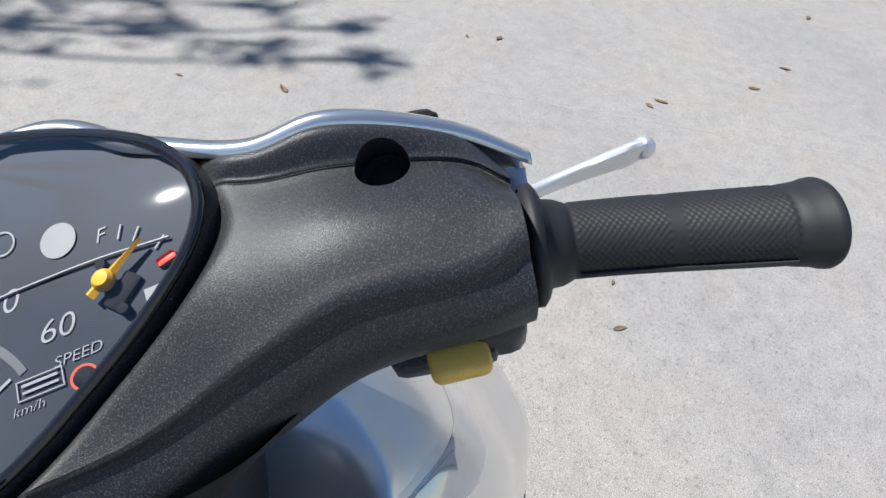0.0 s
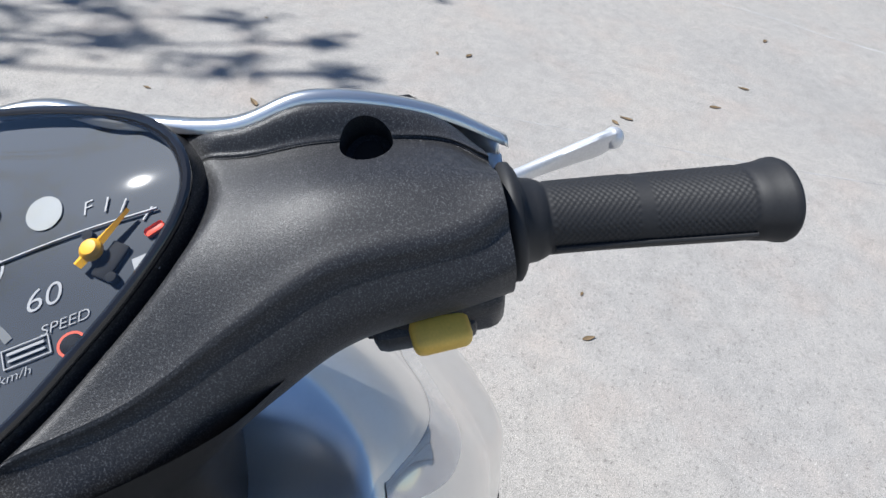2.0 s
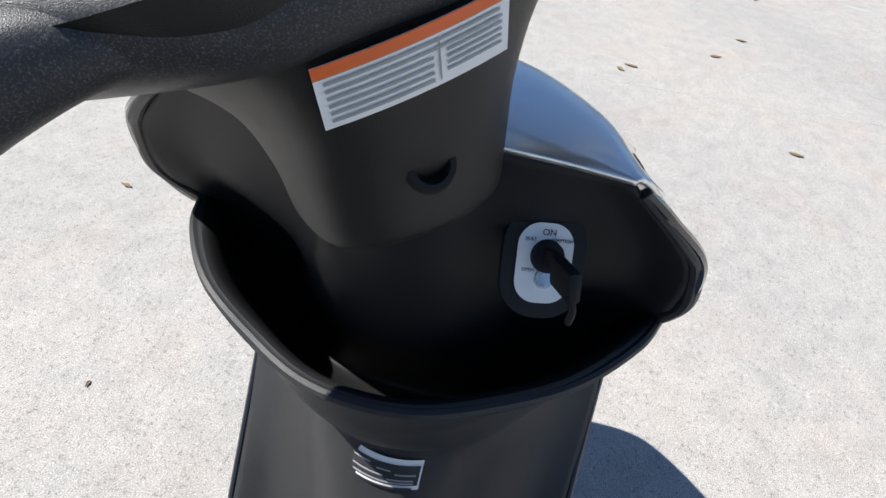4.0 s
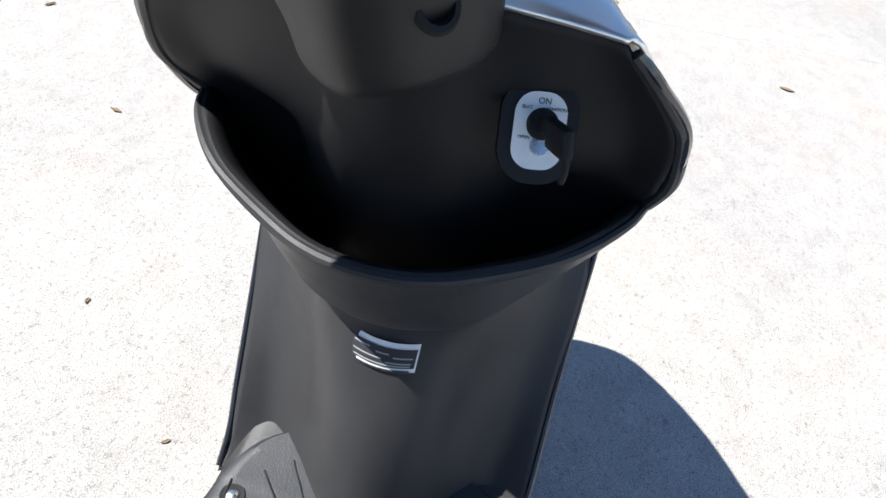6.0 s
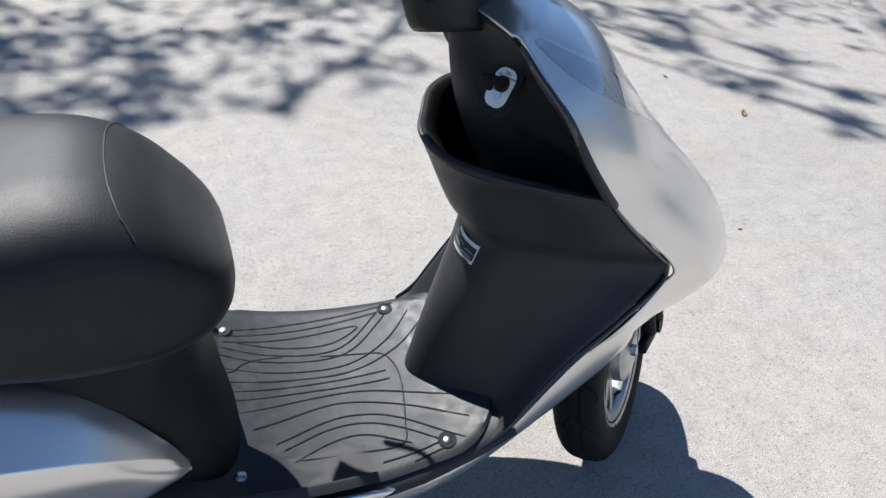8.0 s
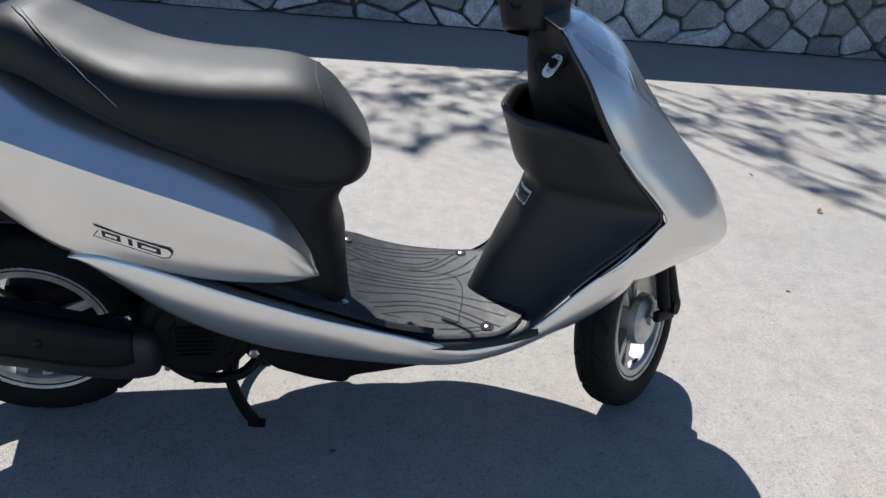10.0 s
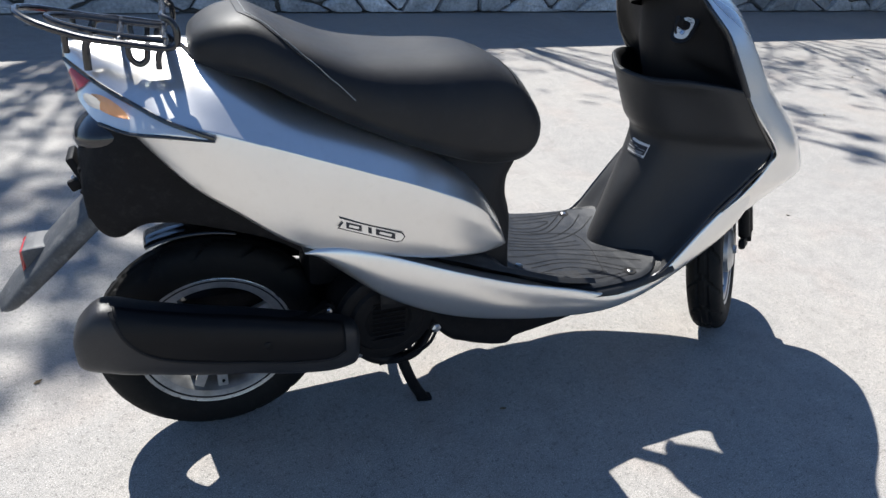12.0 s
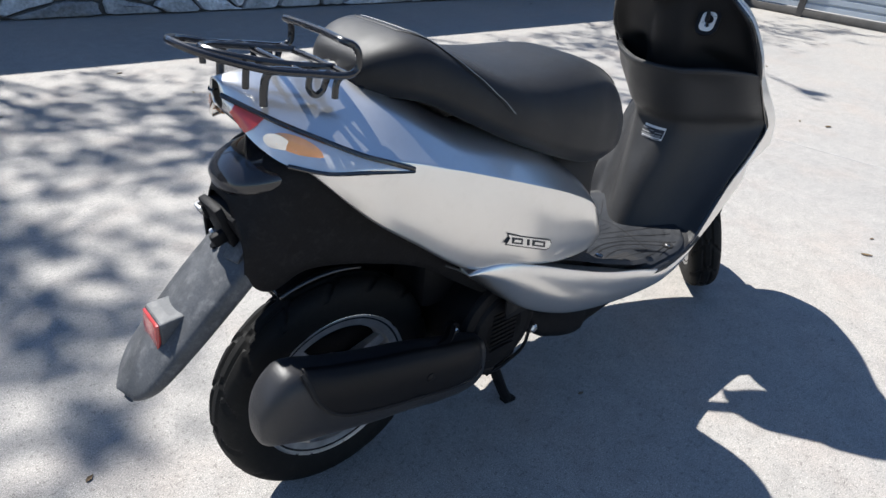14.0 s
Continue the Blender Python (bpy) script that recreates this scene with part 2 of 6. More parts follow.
# ---- shape helpers ----
def spline(points, n, closed=False):
    """n places along a smooth curve through the points."""
    p = [Vector(q) for q in points]
    k = len(p)
    spans = k if closed else k - 1
    out = []
    for i in range(n):
        s = i / (n if closed else n - 1) * spans
        j = min(int(s), spans - 1)
        f = s - j
        if closed:
            a, b, c, d = p[(j - 1) % k], p[j % k], p[(j + 1) % k], p[(j + 2) % k]
        else:
            a = p[j - 1] if j > 0 else 2 * p[0] - p[1]
            b, c = p[j], p[j + 1]
            d = p[j + 2] if j + 2 < k else 2 * p[k - 1] - p[k - 2]
        out.append(0.5 * ((2 * b) + (c - a) * f + (2 * a - 5 * b + 4 * c - d) * f * f + (3 * b - a - 3 * c + d) * f ** 3))
    return out


def skin(rows, closed_v=False, closed_u=False, caps=False):
    """A bmesh over rows of points."""
    bm = bmesh.new()
    grid = [[bm.verts.new(q) for q in row] for row in rows]
    nu, nv = len(grid), len(grid[0])
    for i in range(nu if closed_u else nu - 1):
        for j in range(nv if closed_v else nv - 1):
            a, b, c, d = grid[i][j], grid[i][(j + 1) % nv], grid[(i + 1) % nu][(j + 1) % nv], grid[(i + 1) % nu][j]
            bm.faces.new((a, b, c, d))
    if caps:
        bm.faces.new(grid[0][::-1])
        bm.faces.new(grid[-1])
    bmesh.ops.remove_doubles(bm, verts=bm.verts, dist=1e-5)
    bmesh.ops.recalc_face_normals(bm, faces=bm.faces)
    return bm


def smooth_skin(rows, nu, nv, closed_v=False, caps=False):
    """A smooth surface through rows of control points."""
    across = [spline(r, nv, closed_v) for r in rows]
    along = [spline([r[j] for r in across], nu) for j in range(nv)]
    return skin([[along[j][i] for j in range(nv)] for i in range(nu)], closed_v, False, caps)


def tube(points, r, n=48, sides=10, closed=False, straight=False):
    """A round bar along a curve; r may be a pair for a taper."""
    path = [Vector(q) for q in points] if straight else spline(points, n, closed)
    k = len(path)
    rows = []
    up = Vector((0, 0, 1))
    for i, q in enumerate(path):
        a = path[(i - 1) % k] if closed or i > 0 else path[0]
        b = path[(i + 1) % k] if closed or i < k - 1 else path[k - 1]
        way = (b - a).normalized()
        side = way.cross(up)
        if side.length < 0.05:
            side = way.cross(Vector((0, 1, 0)))
        side.normalize()
        up = side.cross(way).normalized()
        rad = r if isinstance(r, (int, float)) else r[0] + (r[1] - r[0]) * i / (k - 1)
        rows.append([q + rad * (math.cos(t) * side + math.sin(t) * up) for t in [2 * math.pi * s / sides for s in range(sides)]])
    return skin(rows, True, closed, not closed)


def lathe(profile, centre, axis, segs=64, relief=None):
    """A turned body: profile of (along the axis, radius); axis is a unit vector."""
    axis = Vector(axis).normalized()
    u = axis.orthogonal().normalized() if abs(axis.z) > 0.9 else Vector((0, 0, 1)).cross(axis).normalized()
    v = axis.cross(u)
    rows = []
    for s in range(segs):
        t = 2 * math.pi * s / segs
        rows.append([Vector(centre) + axis * a + (r + (relief(t, a, r) if relief else 0)) * (math.cos(t) * u + math.sin(t) * v) for a, r in profile])
    return skin(rows, False, True)


def block(size, m=None, bevel=0.003, segments=2):
    """A box with rounded edges, centred."""
    bm = bmesh.new()
    bmesh.ops.create_cube(bm, size=1, matrix=Matrix.Diagonal((*size, 1)))
    if bevel:
        bmesh.ops.bevel(bm, geom=bm.edges[:], offset=bevel, segments=segments, affect="EDGES", profile=0.5)
    if m is not None:
        bm.transform(m)
    return bm


def ball(radii, m=None, segs=24):
    bm = bmesh.new()
    bmesh.ops.create_uvsphere(bm, u_segments=segs, v_segments=segs // 2, radius=1, matrix=Matrix.Diagonal((*radii, 1)))
    if m is not None:
        bm.transform(m)
    return bm


def plate(outline, up, thick):
    """A flat sheet from an outline of places, thickened along up."""
    bm = bmesh.new()
    lower = [bm.verts.new(Vector(q)) for q in outline]
    upper = [bm.verts.new(Vector(q) + Vector(up) * thick) for q in outline]
    k = len(outline)
    bm.faces.new(lower[::-1])
    bm.faces.new(upper)
    for i in range(k):
        bm.faces.new((lower[i], lower[(i + 1) % k], upper[(i + 1) % k], upper[i]))
    bmesh.ops.recalc_face_normals(bm, faces=bm.faces)
    return bm


def joined(*bms):
    out = bmesh.new()
    for b in bms:
        data = bpy.data.meshes.new("piece")
        b.to_mesh(data)
        out.from_mesh(data)
        bpy.data.meshes.remove(data)
        b.free()
    return out


def flipped(bm):
    """The same shape on the other side of the middle plane."""
    b = bm.copy()
    b.transform(Matrix.Diagonal((1, -1, 1, 1)))
    bmesh.ops.reverse_faces(b, faces=b.faces)
    return b


def part(name, bm, mat, parent, label="", smooth=True, thick=0.0, angle=35, bevel=0.0):
    """Links a bmesh as one mesh object under a thing or a part."""
    data = bpy.data.meshes.new(name)
    bm.to_mesh(data)
    bm.free()
    data.materials.append(mat)
    if smooth:
        data.shade_smooth()
        data.set_sharp_from_angle(angle=radians(angle))
    ob = new(name, data)
    if parent is not None:
        ob.parent = parent
        ob.matrix_parent_inverse = parent.matrix_world.inverted()
    if thick:
        s = ob.modifiers.new("thickness", "SOLIDIFY")
        s.thickness, s.offset = thick, -1
    if bevel:
        s = ob.modifiers.new("edge", "BEVEL")
        s.width, s.segments, s.limit_method = bevel, 2, "ANGLE"
    if label:
        ob["label"] = label
    return ob


def group_part(name, parent, place=(0, 0, 0)):
    """An empty part that gathers its own pieces."""
    ob = new(name)
    ob.empty_display_size = 0.05
    ob.location = place
    bpy.context.view_layer.update()
    if parent is not None:
        ob.parent = parent
        ob.matrix_parent_inverse = parent.matrix_world.inverted()
    bpy.context.view_layer.update()
    return ob


def letters(text, size, m, thick=0.0001, slim=0.0):
    """A bmesh of words in the built-in font, lying in the plane of m, centred."""
    cu = bpy.data.curves.new("words", "FONT")
    cu.body, cu.size, cu.align_x, cu.align_y, cu.extrude = text, size, "CENTER", "CENTER", thick
    cu.offset = -slim
    ob = bpy.data.objects.new("words", cu)
    scene.collection.objects.link(ob)
    bpy.context.view_layer.update()
    data = bpy.data.meshes.new_from_object(ob.evaluated_get(bpy.context.evaluated_depsgraph_get()))
    bm = bmesh.new()
    bm.from_mesh(data)
    bpy.data.objects.remove(ob)
    bpy.data.meshes.remove(data)
    bpy.data.curves.remove(cu)
    bm.transform(m)
    return bm


# ---- the yard ----
def ground():
    bm = bmesh.new()
    bmesh.ops.create_grid(bm, x_segments=1, y_segments=1, size=400)
    tagged(part("ground", bm, CONCRETE, None, smooth=False), "pale rough concrete yard with specks and fallen leaves", "ground", kind="structure")


ground()

WALL_Y, WALL_TOP = 4.16, 1.80
wall = part("wall_north", block((16.0, 0.5, WALL_TOP), pose(1.0, WALL_Y + 0.31, WALL_TOP / 2), 0.02), MORTAR, None)
tagged(wall, "tall rubble retaining wall of grey stones with dark joints", "stone wall", kind="structure")


def sheet_wall():
    """A fence of level ribbed metal sheets between upright posts, along the east side."""
    rows = []
    z = 0.10
    while z < 2.4:
        for dz, dx in ((0.0, 0.0), (0.045, 0.0), (0.055, 0.022), (0.075, 0.022)):
            rows.append([(7.75 + dx, y, z + dz) for y in (-6.0, 4.1)])
        z += 0.085
    fence = part("wall_east", skin(rows), SHEET, None, smooth=False, thick=0.006)
    for k in range(8):
        part("post", block((0.05, 0.07, 2.5), pose(7.735, -5.6 + 1.33 * k, 1.25), 0.004), MORTAR, fence, "dark upright post")
    part("foot_rail", block((0.06, 10.1, 0.08), pose(7.76, -0.95, 0.045), 0.004), MORTAR, fence, "dark foot rail")
    return fence


tagged(sheet_wall(), "blue-grey metal sheet fence with level ribs and posts", "metal fence", kind="structure")


# ---- the scooter ----
scooter = new("motor_scooter")
scooter.location = (0.6, 0, 0)
bpy.context.view_layer.update()
tagged(scooter, "silver and black motor scooter on its centre stand, handlebar turned aside", "scooter")


def side_panel():
    """The right rear body side: an upper face that leans in to the seat, a crease, and an upright lower face."""
    # top edge, middle of the upper face, crease, widest place, lower edge
    rows = [
        [(-0.137, 0.000, 0.742), (-0.137, -0.010, 0.738), (-0.137, -0.016, 0.724), (-0.136, -0.016, 0.716), (-0.135, -0.010, 0.705)],
        [(-0.105, 0.000, 0.747), (-0.105, -0.032, 0.734), (-0.104, -0.058, 0.708), (-0.100, -0.056, 0.682), (-0.096, -0.038, 0.665)],
        [(-0.060, 0.000, 0.748), (-0.060, -0.054, 0.724), (-0.060, -0.101, 0.686), (-0.060, -0.104, 0.660), (-0.060, -0.092, 0.632)],
        [(0.000, 0.000, 0.748), (0.000, -0.078, 0.707), (0.000, -0.147, 0.664), (0.000, -0.148, 0.622), (0.000, -0.136, 0.572)],
        [(0.060, -0.020, 0.738), (0.060, -0.106, 0.701), (0.060, -0.169, 0.650), (0.060, -0.170, 0.596), (0.060, -0.158, 0.528)],
        [(0.150, -0.082, 0.680), (0.150, -0.139, 0.656), (0.150, -0.190, 0.624), (0.150, -0.192, 0.550), (0.150, -0.180, 0.468)],
        [(0.250, -0.102, 0.644), (0.250, -0.153, 0.621), (0.250, -0.200, 0.590), (0.250, -0.202, 0.522), (0.250, -0.196, 0.450)],
        [(0.350, -0.112, 0.600), (0.350, -0.156, 0.580), (0.350, -0.197, 0.551), (0.350, -0.199, 0.486), (0.350, -0.192, 0.422)],
        [(0.450, -0.122, 0.534), (0.450, -0.153, 0.521), (0.450, -0.181, 0.499), (0.450, -0.184, 0.452), (0.450, -0.178, 0.404)],
        [(0.507, -0.138, 0.458), (0.508, -0.144, 0.451), (0.510, -0.156, 0.438), (0.510, -0.164, 0.420), (0.510, -0.160, 0.400)],
        [(0.528, -0.138, 0.404), (0.529, -0.140, 0.403), (0.530, -0.145, 0.402), (0.530, -0.148, 0.400), (0.530, -0.146, 0.398)],
    ]
    across = []
    for top, mid, fold, wide, low in [[Vector(q) for q in r] for r in rows]:
        upper, lower = spline([top, mid, fold], 12), spline([fold, fold.lerp(wide, 0.5) + Vector((0, -0.002, 0)), wide, wide.lerp(low, 0.55) + Vector((0, -0.002, 0)), low], 22)
        k, r = (0.20, 0.05) if fold.x < 0.40 else (0.35, 0.12)
        across.append(upper[:-1] + [upper[-1].lerp(upper[-2], k), fold.lerp((upper[-2] + lower[1]) / 2, r), lower[0].lerp(lower[1], k)] + lower[1:])
    along = [spline([r[j] for r in across], 80) for j in range(len(across[0]))]
    return skin([[c[i] for c in along] for i in range(80)])


panel = side_panel()
part("side_panel", flipped(panel), PAINT, scooter, thick=0.003)
part("side_panel", panel, PAINT, scooter, "glossy silver rear side panel with a model badge", thick=0.003)


def skirt(side):
    """The lower side skirt, which sweeps up in front under the edge of the leg shield."""
    # x, top z, bottom z, outer y
    spec = [(0.154, 0.456, 0.452, 0.182), (0.178, 0.464, 0.438, 0.191), (0.220, 0.461, 0.404, 0.200), (0.300, 0.434, 0.340, 0.205), (0.412, 0.386, 0.282, 0.203), (0.535, 0.335, 0.240, 0.194),
            (0.670, 0.290, 0.210, 0.185), (0.784, 0.262, 0.200, 0.180), (0.870, 0.266, 0.212, 0.172), (0.940, 0.298, 0.238, 0.162), (1.020, 0.375, 0.295, 0.156), (1.085, 0.442, 0.365, 0.156), (1.112, 0.476, 0.420, 0.146)]
    rows = []
    for x, t, b, y in spec:
        if side > 0:
            y += 0.006 * min(1.0, max(0.0, (x - 0.75) / 0.22))
            sink = math.sin(math.pi * min(1.0, max(0.0, (x - 0.35) / 0.70)))
            t, b, y = t - 0.030 * sink, b - 0.012 * sink, y - 0.014 * sink
        d = 0.0 if x < 0.9 else min((x - 0.9) * 0.16, (1.125 - x) * 0.5)
        if x > 0.7:
            t -= 0.008
        inner = 0.024 if x < 0.6 else 0.012
        rows.append([(x, side * (y - inner), t + (0.003 if x < 0.6 else -0.003)), (x, side * (y - 0.010), t), (x, side * (y - 0.004), t - 0.03 * (t - b)), (x + d, side * y, t - 0.3 * (t - b)), (x + 1.6 * d, side * (y - 0.004), t - 0.65 * (t - b)), (x + 2.0 * d, side * (y - 0.022), b), (x + 2.0 * d, side * (y - 0.055), b - 0.008)])
    return smooth_skin(rows, 90, 26)


part("side_skirt", skirt(1), PAINT, scooter, thick=0.003)
part("side_skirt", skirt(-1), PAINT, scooter, "glossy silver lower skirt, scuffed by the floor edge", thick=0.003)


def shifted(bm):
    """The front stands a little to one side of the rear wheel's plane."""
    for v in bm.verts:
        f = v.co.z
        v.co.y += 0.003 + 0.015 * min(1.0, max(0.0, (f - 0.28) / 0.22)) + 0.011 * min(1.0, max(0.0, (f - 0.52) / 0.13))
    return bm


def drawn_in(bm):
    """The left ear of the pocket stands closer to the middle than the right one."""
    for v in bm.verts:
        if v.co.y > 0:
            v.co.y *= 1 - 0.075 * math.exp(-((v.co.z - 0.655) / 0.030) ** 2)
    return shifted(bm)


def cowl_grid(nu=90, nv=72):
    """Places on the outer front cowl, from its upper lip down to the nose; each row runs from the right edge round the nose to the left edge."""
    half = [
        [(0.902, -0.113, 0.828), (0.898, -0.078, 0.831), (0.894, -0.050, 0.833), (0.892, 0.0, 0.834)],
        [(0.906, -0.117, 0.827), (0.936, -0.092, 0.834), (0.956, -0.052, 0.840), (0.962, 0.0, 0.842)],
        [(0.912, -0.127, 0.818), (0.957, -0.100, 0.823), (0.984, -0.056, 0.831), (0.994, 0.0, 0.834)],
        [(0.940, -0.166, 0.765), (1.000, -0.132, 0.783), (1.040, -0.068, 0.797), (1.054, 0.0, 0.801)],
        [(0.972, -0.180, 0.710), (1.046, -0.155, 0.718), (1.103, -0.073, 0.726), (1.121, 0.0, 0.730)],
        [(1.030, -0.184, 0.637), (1.111, -0.160, 0.636), (1.190, -0.074, 0.639), (1.212, 0.0, 0.641)],
        [(1.137, -0.180, 0.536), (1.212, -0.160, 0.540), (1.298, -0.074, 0.541), (1.318, 0.0, 0.542)],
        [(1.133, -0.178, 0.503), (1.245, -0.157, 0.476), (1.348, -0.078, 0.464), (1.370, 0.0, 0.457)],
        [(1.108, -0.176, 0.464), (1.230, -0.156, 0.450), (1.342, -0.082, 0.432), (1.368, 0.0, 0.422)],
        [(1.078, -0.172, 0.428), (1.190, -0.140, 0.410), (1.312, -0.090, 0.418), (1.360, 0.0, 0.419)],
        [(1.050, -0.165, 0.398), (1.152, -0.134, 0.374), (1.278, -0.092, 0.412), (1.338, 0.0, 0.417)],
    ]
    across = [spline(r + [(x, -y, z) for x, y, z in r[-2::-1]], nv) for r in half]
    along = [spline([r[j] for r in across], nu) for j in range(nv)]
    return [[along[j][i] for j in range(nv)] for i in range(nu)]


COWL = cowl_grid()


def on_cowl(i, f, lift):
    """A place over the cowl: row i, f from 0 (right edge) to 1 (left edge), lifted outwards."""
    def at(k, g):
        g = max(0.0, min(1.0, g)) * 71
        j = min(70, int(g))
        return COWL[k][j].lerp(COWL[k][j + 1], g - j)
    k = max(1, min(88, i))
    n = (at(k, f + 0.01) - at(k, f - 0.01)).cross(at(k + 1, f) - at(k - 1, f)).normalized()
    if n.x * 0.5 + n.y * at(i, f).y * 5 + n.z < 0:
        n = -n
    return at(i, f) + n * lift


def beak_share(i):
    """Half the share of the cowl's breadth that the top panel covers at a row."""
    return float(np.interp(i, (0, 8, 18, 27, 34, 39, 41), (0.495, 0.445, 0.385, 0.27, 0.165, 0.075, 0.02)))


def beak():
    """The raised top panel, which narrows to a point down the cowl."""
    rows = []
    for i in range(0, 42):
        h = beak_share(i)
        rows.append([on_cowl(i, 0.5 + h * (2 * k / 28 - 1), 0.0002 if k in (0, 28) or i in (0, 41) else 0.0008 if k in (1, 27) else 0.0012) for k in range(29)])
    return skin(rows)


def front_indicator(side):
    """A long wedge of clear lens between the top panel and the cowl's edge."""
    rows = []
    for i in range(17, 46):
        u = (i - 17) / 28
        top = 0.5 - (beak_share(i) if i < 34 else beak_share(34) - 0.012 * (i - 34)) - 0.020
        wide = 0.095 * math.sin(math.pi * min(1.0, 0.10 + 0.86 * u)) ** 0.8 + 0.004
        rows.append([on_cowl(i, top - wide * (1 - k / 10), 0.0002 if k in (0, 10) else 0.0007) for k in range(11)])
    bm = skin(rows)
    return flipped(bm) if side > 0 else bm


part("front_cowl", shifted(skin(COWL)), PAINT, scooter, "glossy silver front cowl that catches the blue sky", thick=0.003)
part("top_panel", shifted(beak()), PAINT, scooter, "silver top panel that narrows down the front cowl")
part("front_indicator", shifted(front_indicator(-1)), SMOKE_LENS, scooter, "smoky clear wedge-shaped front indicator lens")
part("front_indicator", shifted(front_indicator(1)), SMOKE_LENS, scooter, "smoky clear wedge-shaped front indicator lens")


def leg_shield():
    """The inner leg shield with its middle column, from the floor up to the rim of the open glove box."""
    half = [
        [(0.880, -0.166, 0.258), (0.903, -0.125, 0.258), (0.893, -0.085, 0.258), (0.866, -0.048, 0.258), (0.847, -0.022, 0.258), (0.841, 0.0, 0.258)],
        [(0.925, -0.168, 0.288), (0.940, -0.125, 0.286), (0.915, -0.085, 0.285), (0.878, -0.048, 0.284), (0.856, -0.022, 0.284), (0.848, 0.0, 0.284)],
        [(1.010, -0.168, 0.392), (1.000, -0.130, 0.390), (0.962, -0.085, 0.390), (0.918, -0.055, 0.390), (0.894, -0.030, 0.390), (0.885, 0.0, 0.390)],
        [(1.084, -0.176, 0.470), (1.050, -0.135, 0.470), (0.995, -0.092, 0.470), (0.947, -0.062, 0.470), (0.926, -0.034, 0.470), (0.920, 0.0, 0.470)],
        [(1.136, -0.173, 0.530), (1.086, -0.142, 0.530), (1.010, -0.098, 0.525), (0.956, -0.066, 0.525), (0.941, -0.034, 0.525), (0.936, 0.0, 0.525)],
        [(1.088, -0.177, 0.579), (1.036, -0.158, 0.572), (0.975, -0.108, 0.562), (0.935, -0.072, 0.560), (0.915, -0.036, 0.560), (0.908, 0.0, 0.560)],
        [(1.026, -0.186, 0.641), (0.980, -0.163, 0.640), (0.935, -0.110, 0.635), (0.902, -0.072, 0.630), (0.886, -0.036, 0.628), (0.880, 0.0, 0.628)],
        [(1.010, -0.186, 0.659), (0.966, -0.166, 0.664), (0.918, -0.126, 0.664), (0.890, -0.078, 0.656), (0.874, -0.038, 0.654), (0.869, 0.0, 0.654)],
    ]
    rows = [r + [(x, -y, z) for x, y, z in r[-2::-1]] for r in half]
    return smooth_skin(rows, 64, 72)


part("leg_shield", drawn_in(leg_shield()), SHIELD, scooter, "black plastic inner leg shield with a middle column", thick=0.004)


def glove_box():
    """The open pocket behind the rim: inner wall, bottom, and the front wall that rises to the cowl's lip."""
    half = [
        [(1.010, -0.186, 0.659), (0.966, -0.166, 0.664), (0.918, -0.126, 0.664), (0.890, -0.078, 0.656), (0.874, -0.038, 0.654), (0.869, 0.0, 0.654)],
        [(1.014, -0.178, 0.655), (0.973, -0.157, 0.660), (0.926, -0.118, 0.660), (0.898, -0.070, 0.652), (0.883, -0.036, 0.650), (0.878, 0.0, 0.650)],
        [(1.034, -0.160, 0.600), (1.010, -0.138, 0.584), (0.984, -0.102, 0.568), (0.952, -0.068, 0.562), (0.938, -0.034, 0.562), (0.936, 0.0, 0.562)],
        [(1.040, -0.150, 0.592), (1.024, -0.128, 0.574), (1.006, -0.098, 0.560), (0.984, -0.066, 0.555), (0.974, -0.034, 0.555), (0.972, 0.0, 0.555)],
        [(1.014, -0.182, 0.652), (1.014, -0.150, 0.655), (1.000, -0.100, 0.665), (0.955, -0.066, 0.672), (0.930, -0.034, 0.668), (0.925, 0.0, 0.665)],
        [(0.973, -0.179, 0.708), (0.986, -0.148, 0.704), (0.962, -0.098, 0.705), (0.938, -0.064, 0.712), (0.915, -0.034, 0.715), (0.908, 0.0, 0.715)],
        [(0.942, -0.164, 0.763), (0.952, -0.136, 0.760), (0.940, -0.094, 0.758), (0.925, -0.060, 0.758), (0.905, -0.030, 0.762), (0.898, 0.0, 0.764)],
        [(0.906, -0.113, 0.824), (0.906, -0.098, 0.826), (0.902, -0.078, 0.828), (0.898, -0.050, 0.830), (0.896, -0.024, 0.831), (0.895, 0.0, 0.832)],
    ]
    rows = [r + [(x, -y, z) for x, y, z in r[-2::-1]] for r in half]
    return smooth_skin(rows, 72, 72)


# Darker than the leg shield: the pocket's shade is part of the colour.
part("glove_box", drawn_in(glove_box()), SHADED_PLASTIC, scooter, "open black glove pocket under the handlebar", thick=0.003)


def shield_edge(side):
    """The rounded black edge that runs round the leg shield."""
    pts = [(0.910, -0.120, 0.818), (0.917, -0.139, 0.801), (0.940, -0.169, 0.765), (0.971, -0.183, 0.710), (1.016, -0.187, 0.650), (1.076, -0.180, 0.588), (1.119, -0.175, 0.548), (1.134, -0.174, 0.531),
           (1.120, -0.181, 0.505), (1.072, -0.177, 0.454), (1.010, -0.172, 0.391), (0.952, -0.170, 0.323), (0.920, -0.168, 0.286), (0.884, -0.166, 0.263)]
    return tube([(x, side * y, z) for x, y, z in pts], 0.0036, 90, 8)


def shoulder(side):
    """The rounded upper shoulder where the pocket folds over the cowl's edge."""
    pts = [(0.909, -0.119, 0.818), (0.917, -0.138, 0.800), (0.929, -0.155, 0.781), (0.944, -0.169, 0.760), (0.972, -0.184, 0.711), (1.000, -0.186, 0.672), (1.016, -0.184, 0.652)]
    return tube([(x, side * -y, z) for x, y, z in pts], (0.0032, 0.0068), 50, 10)


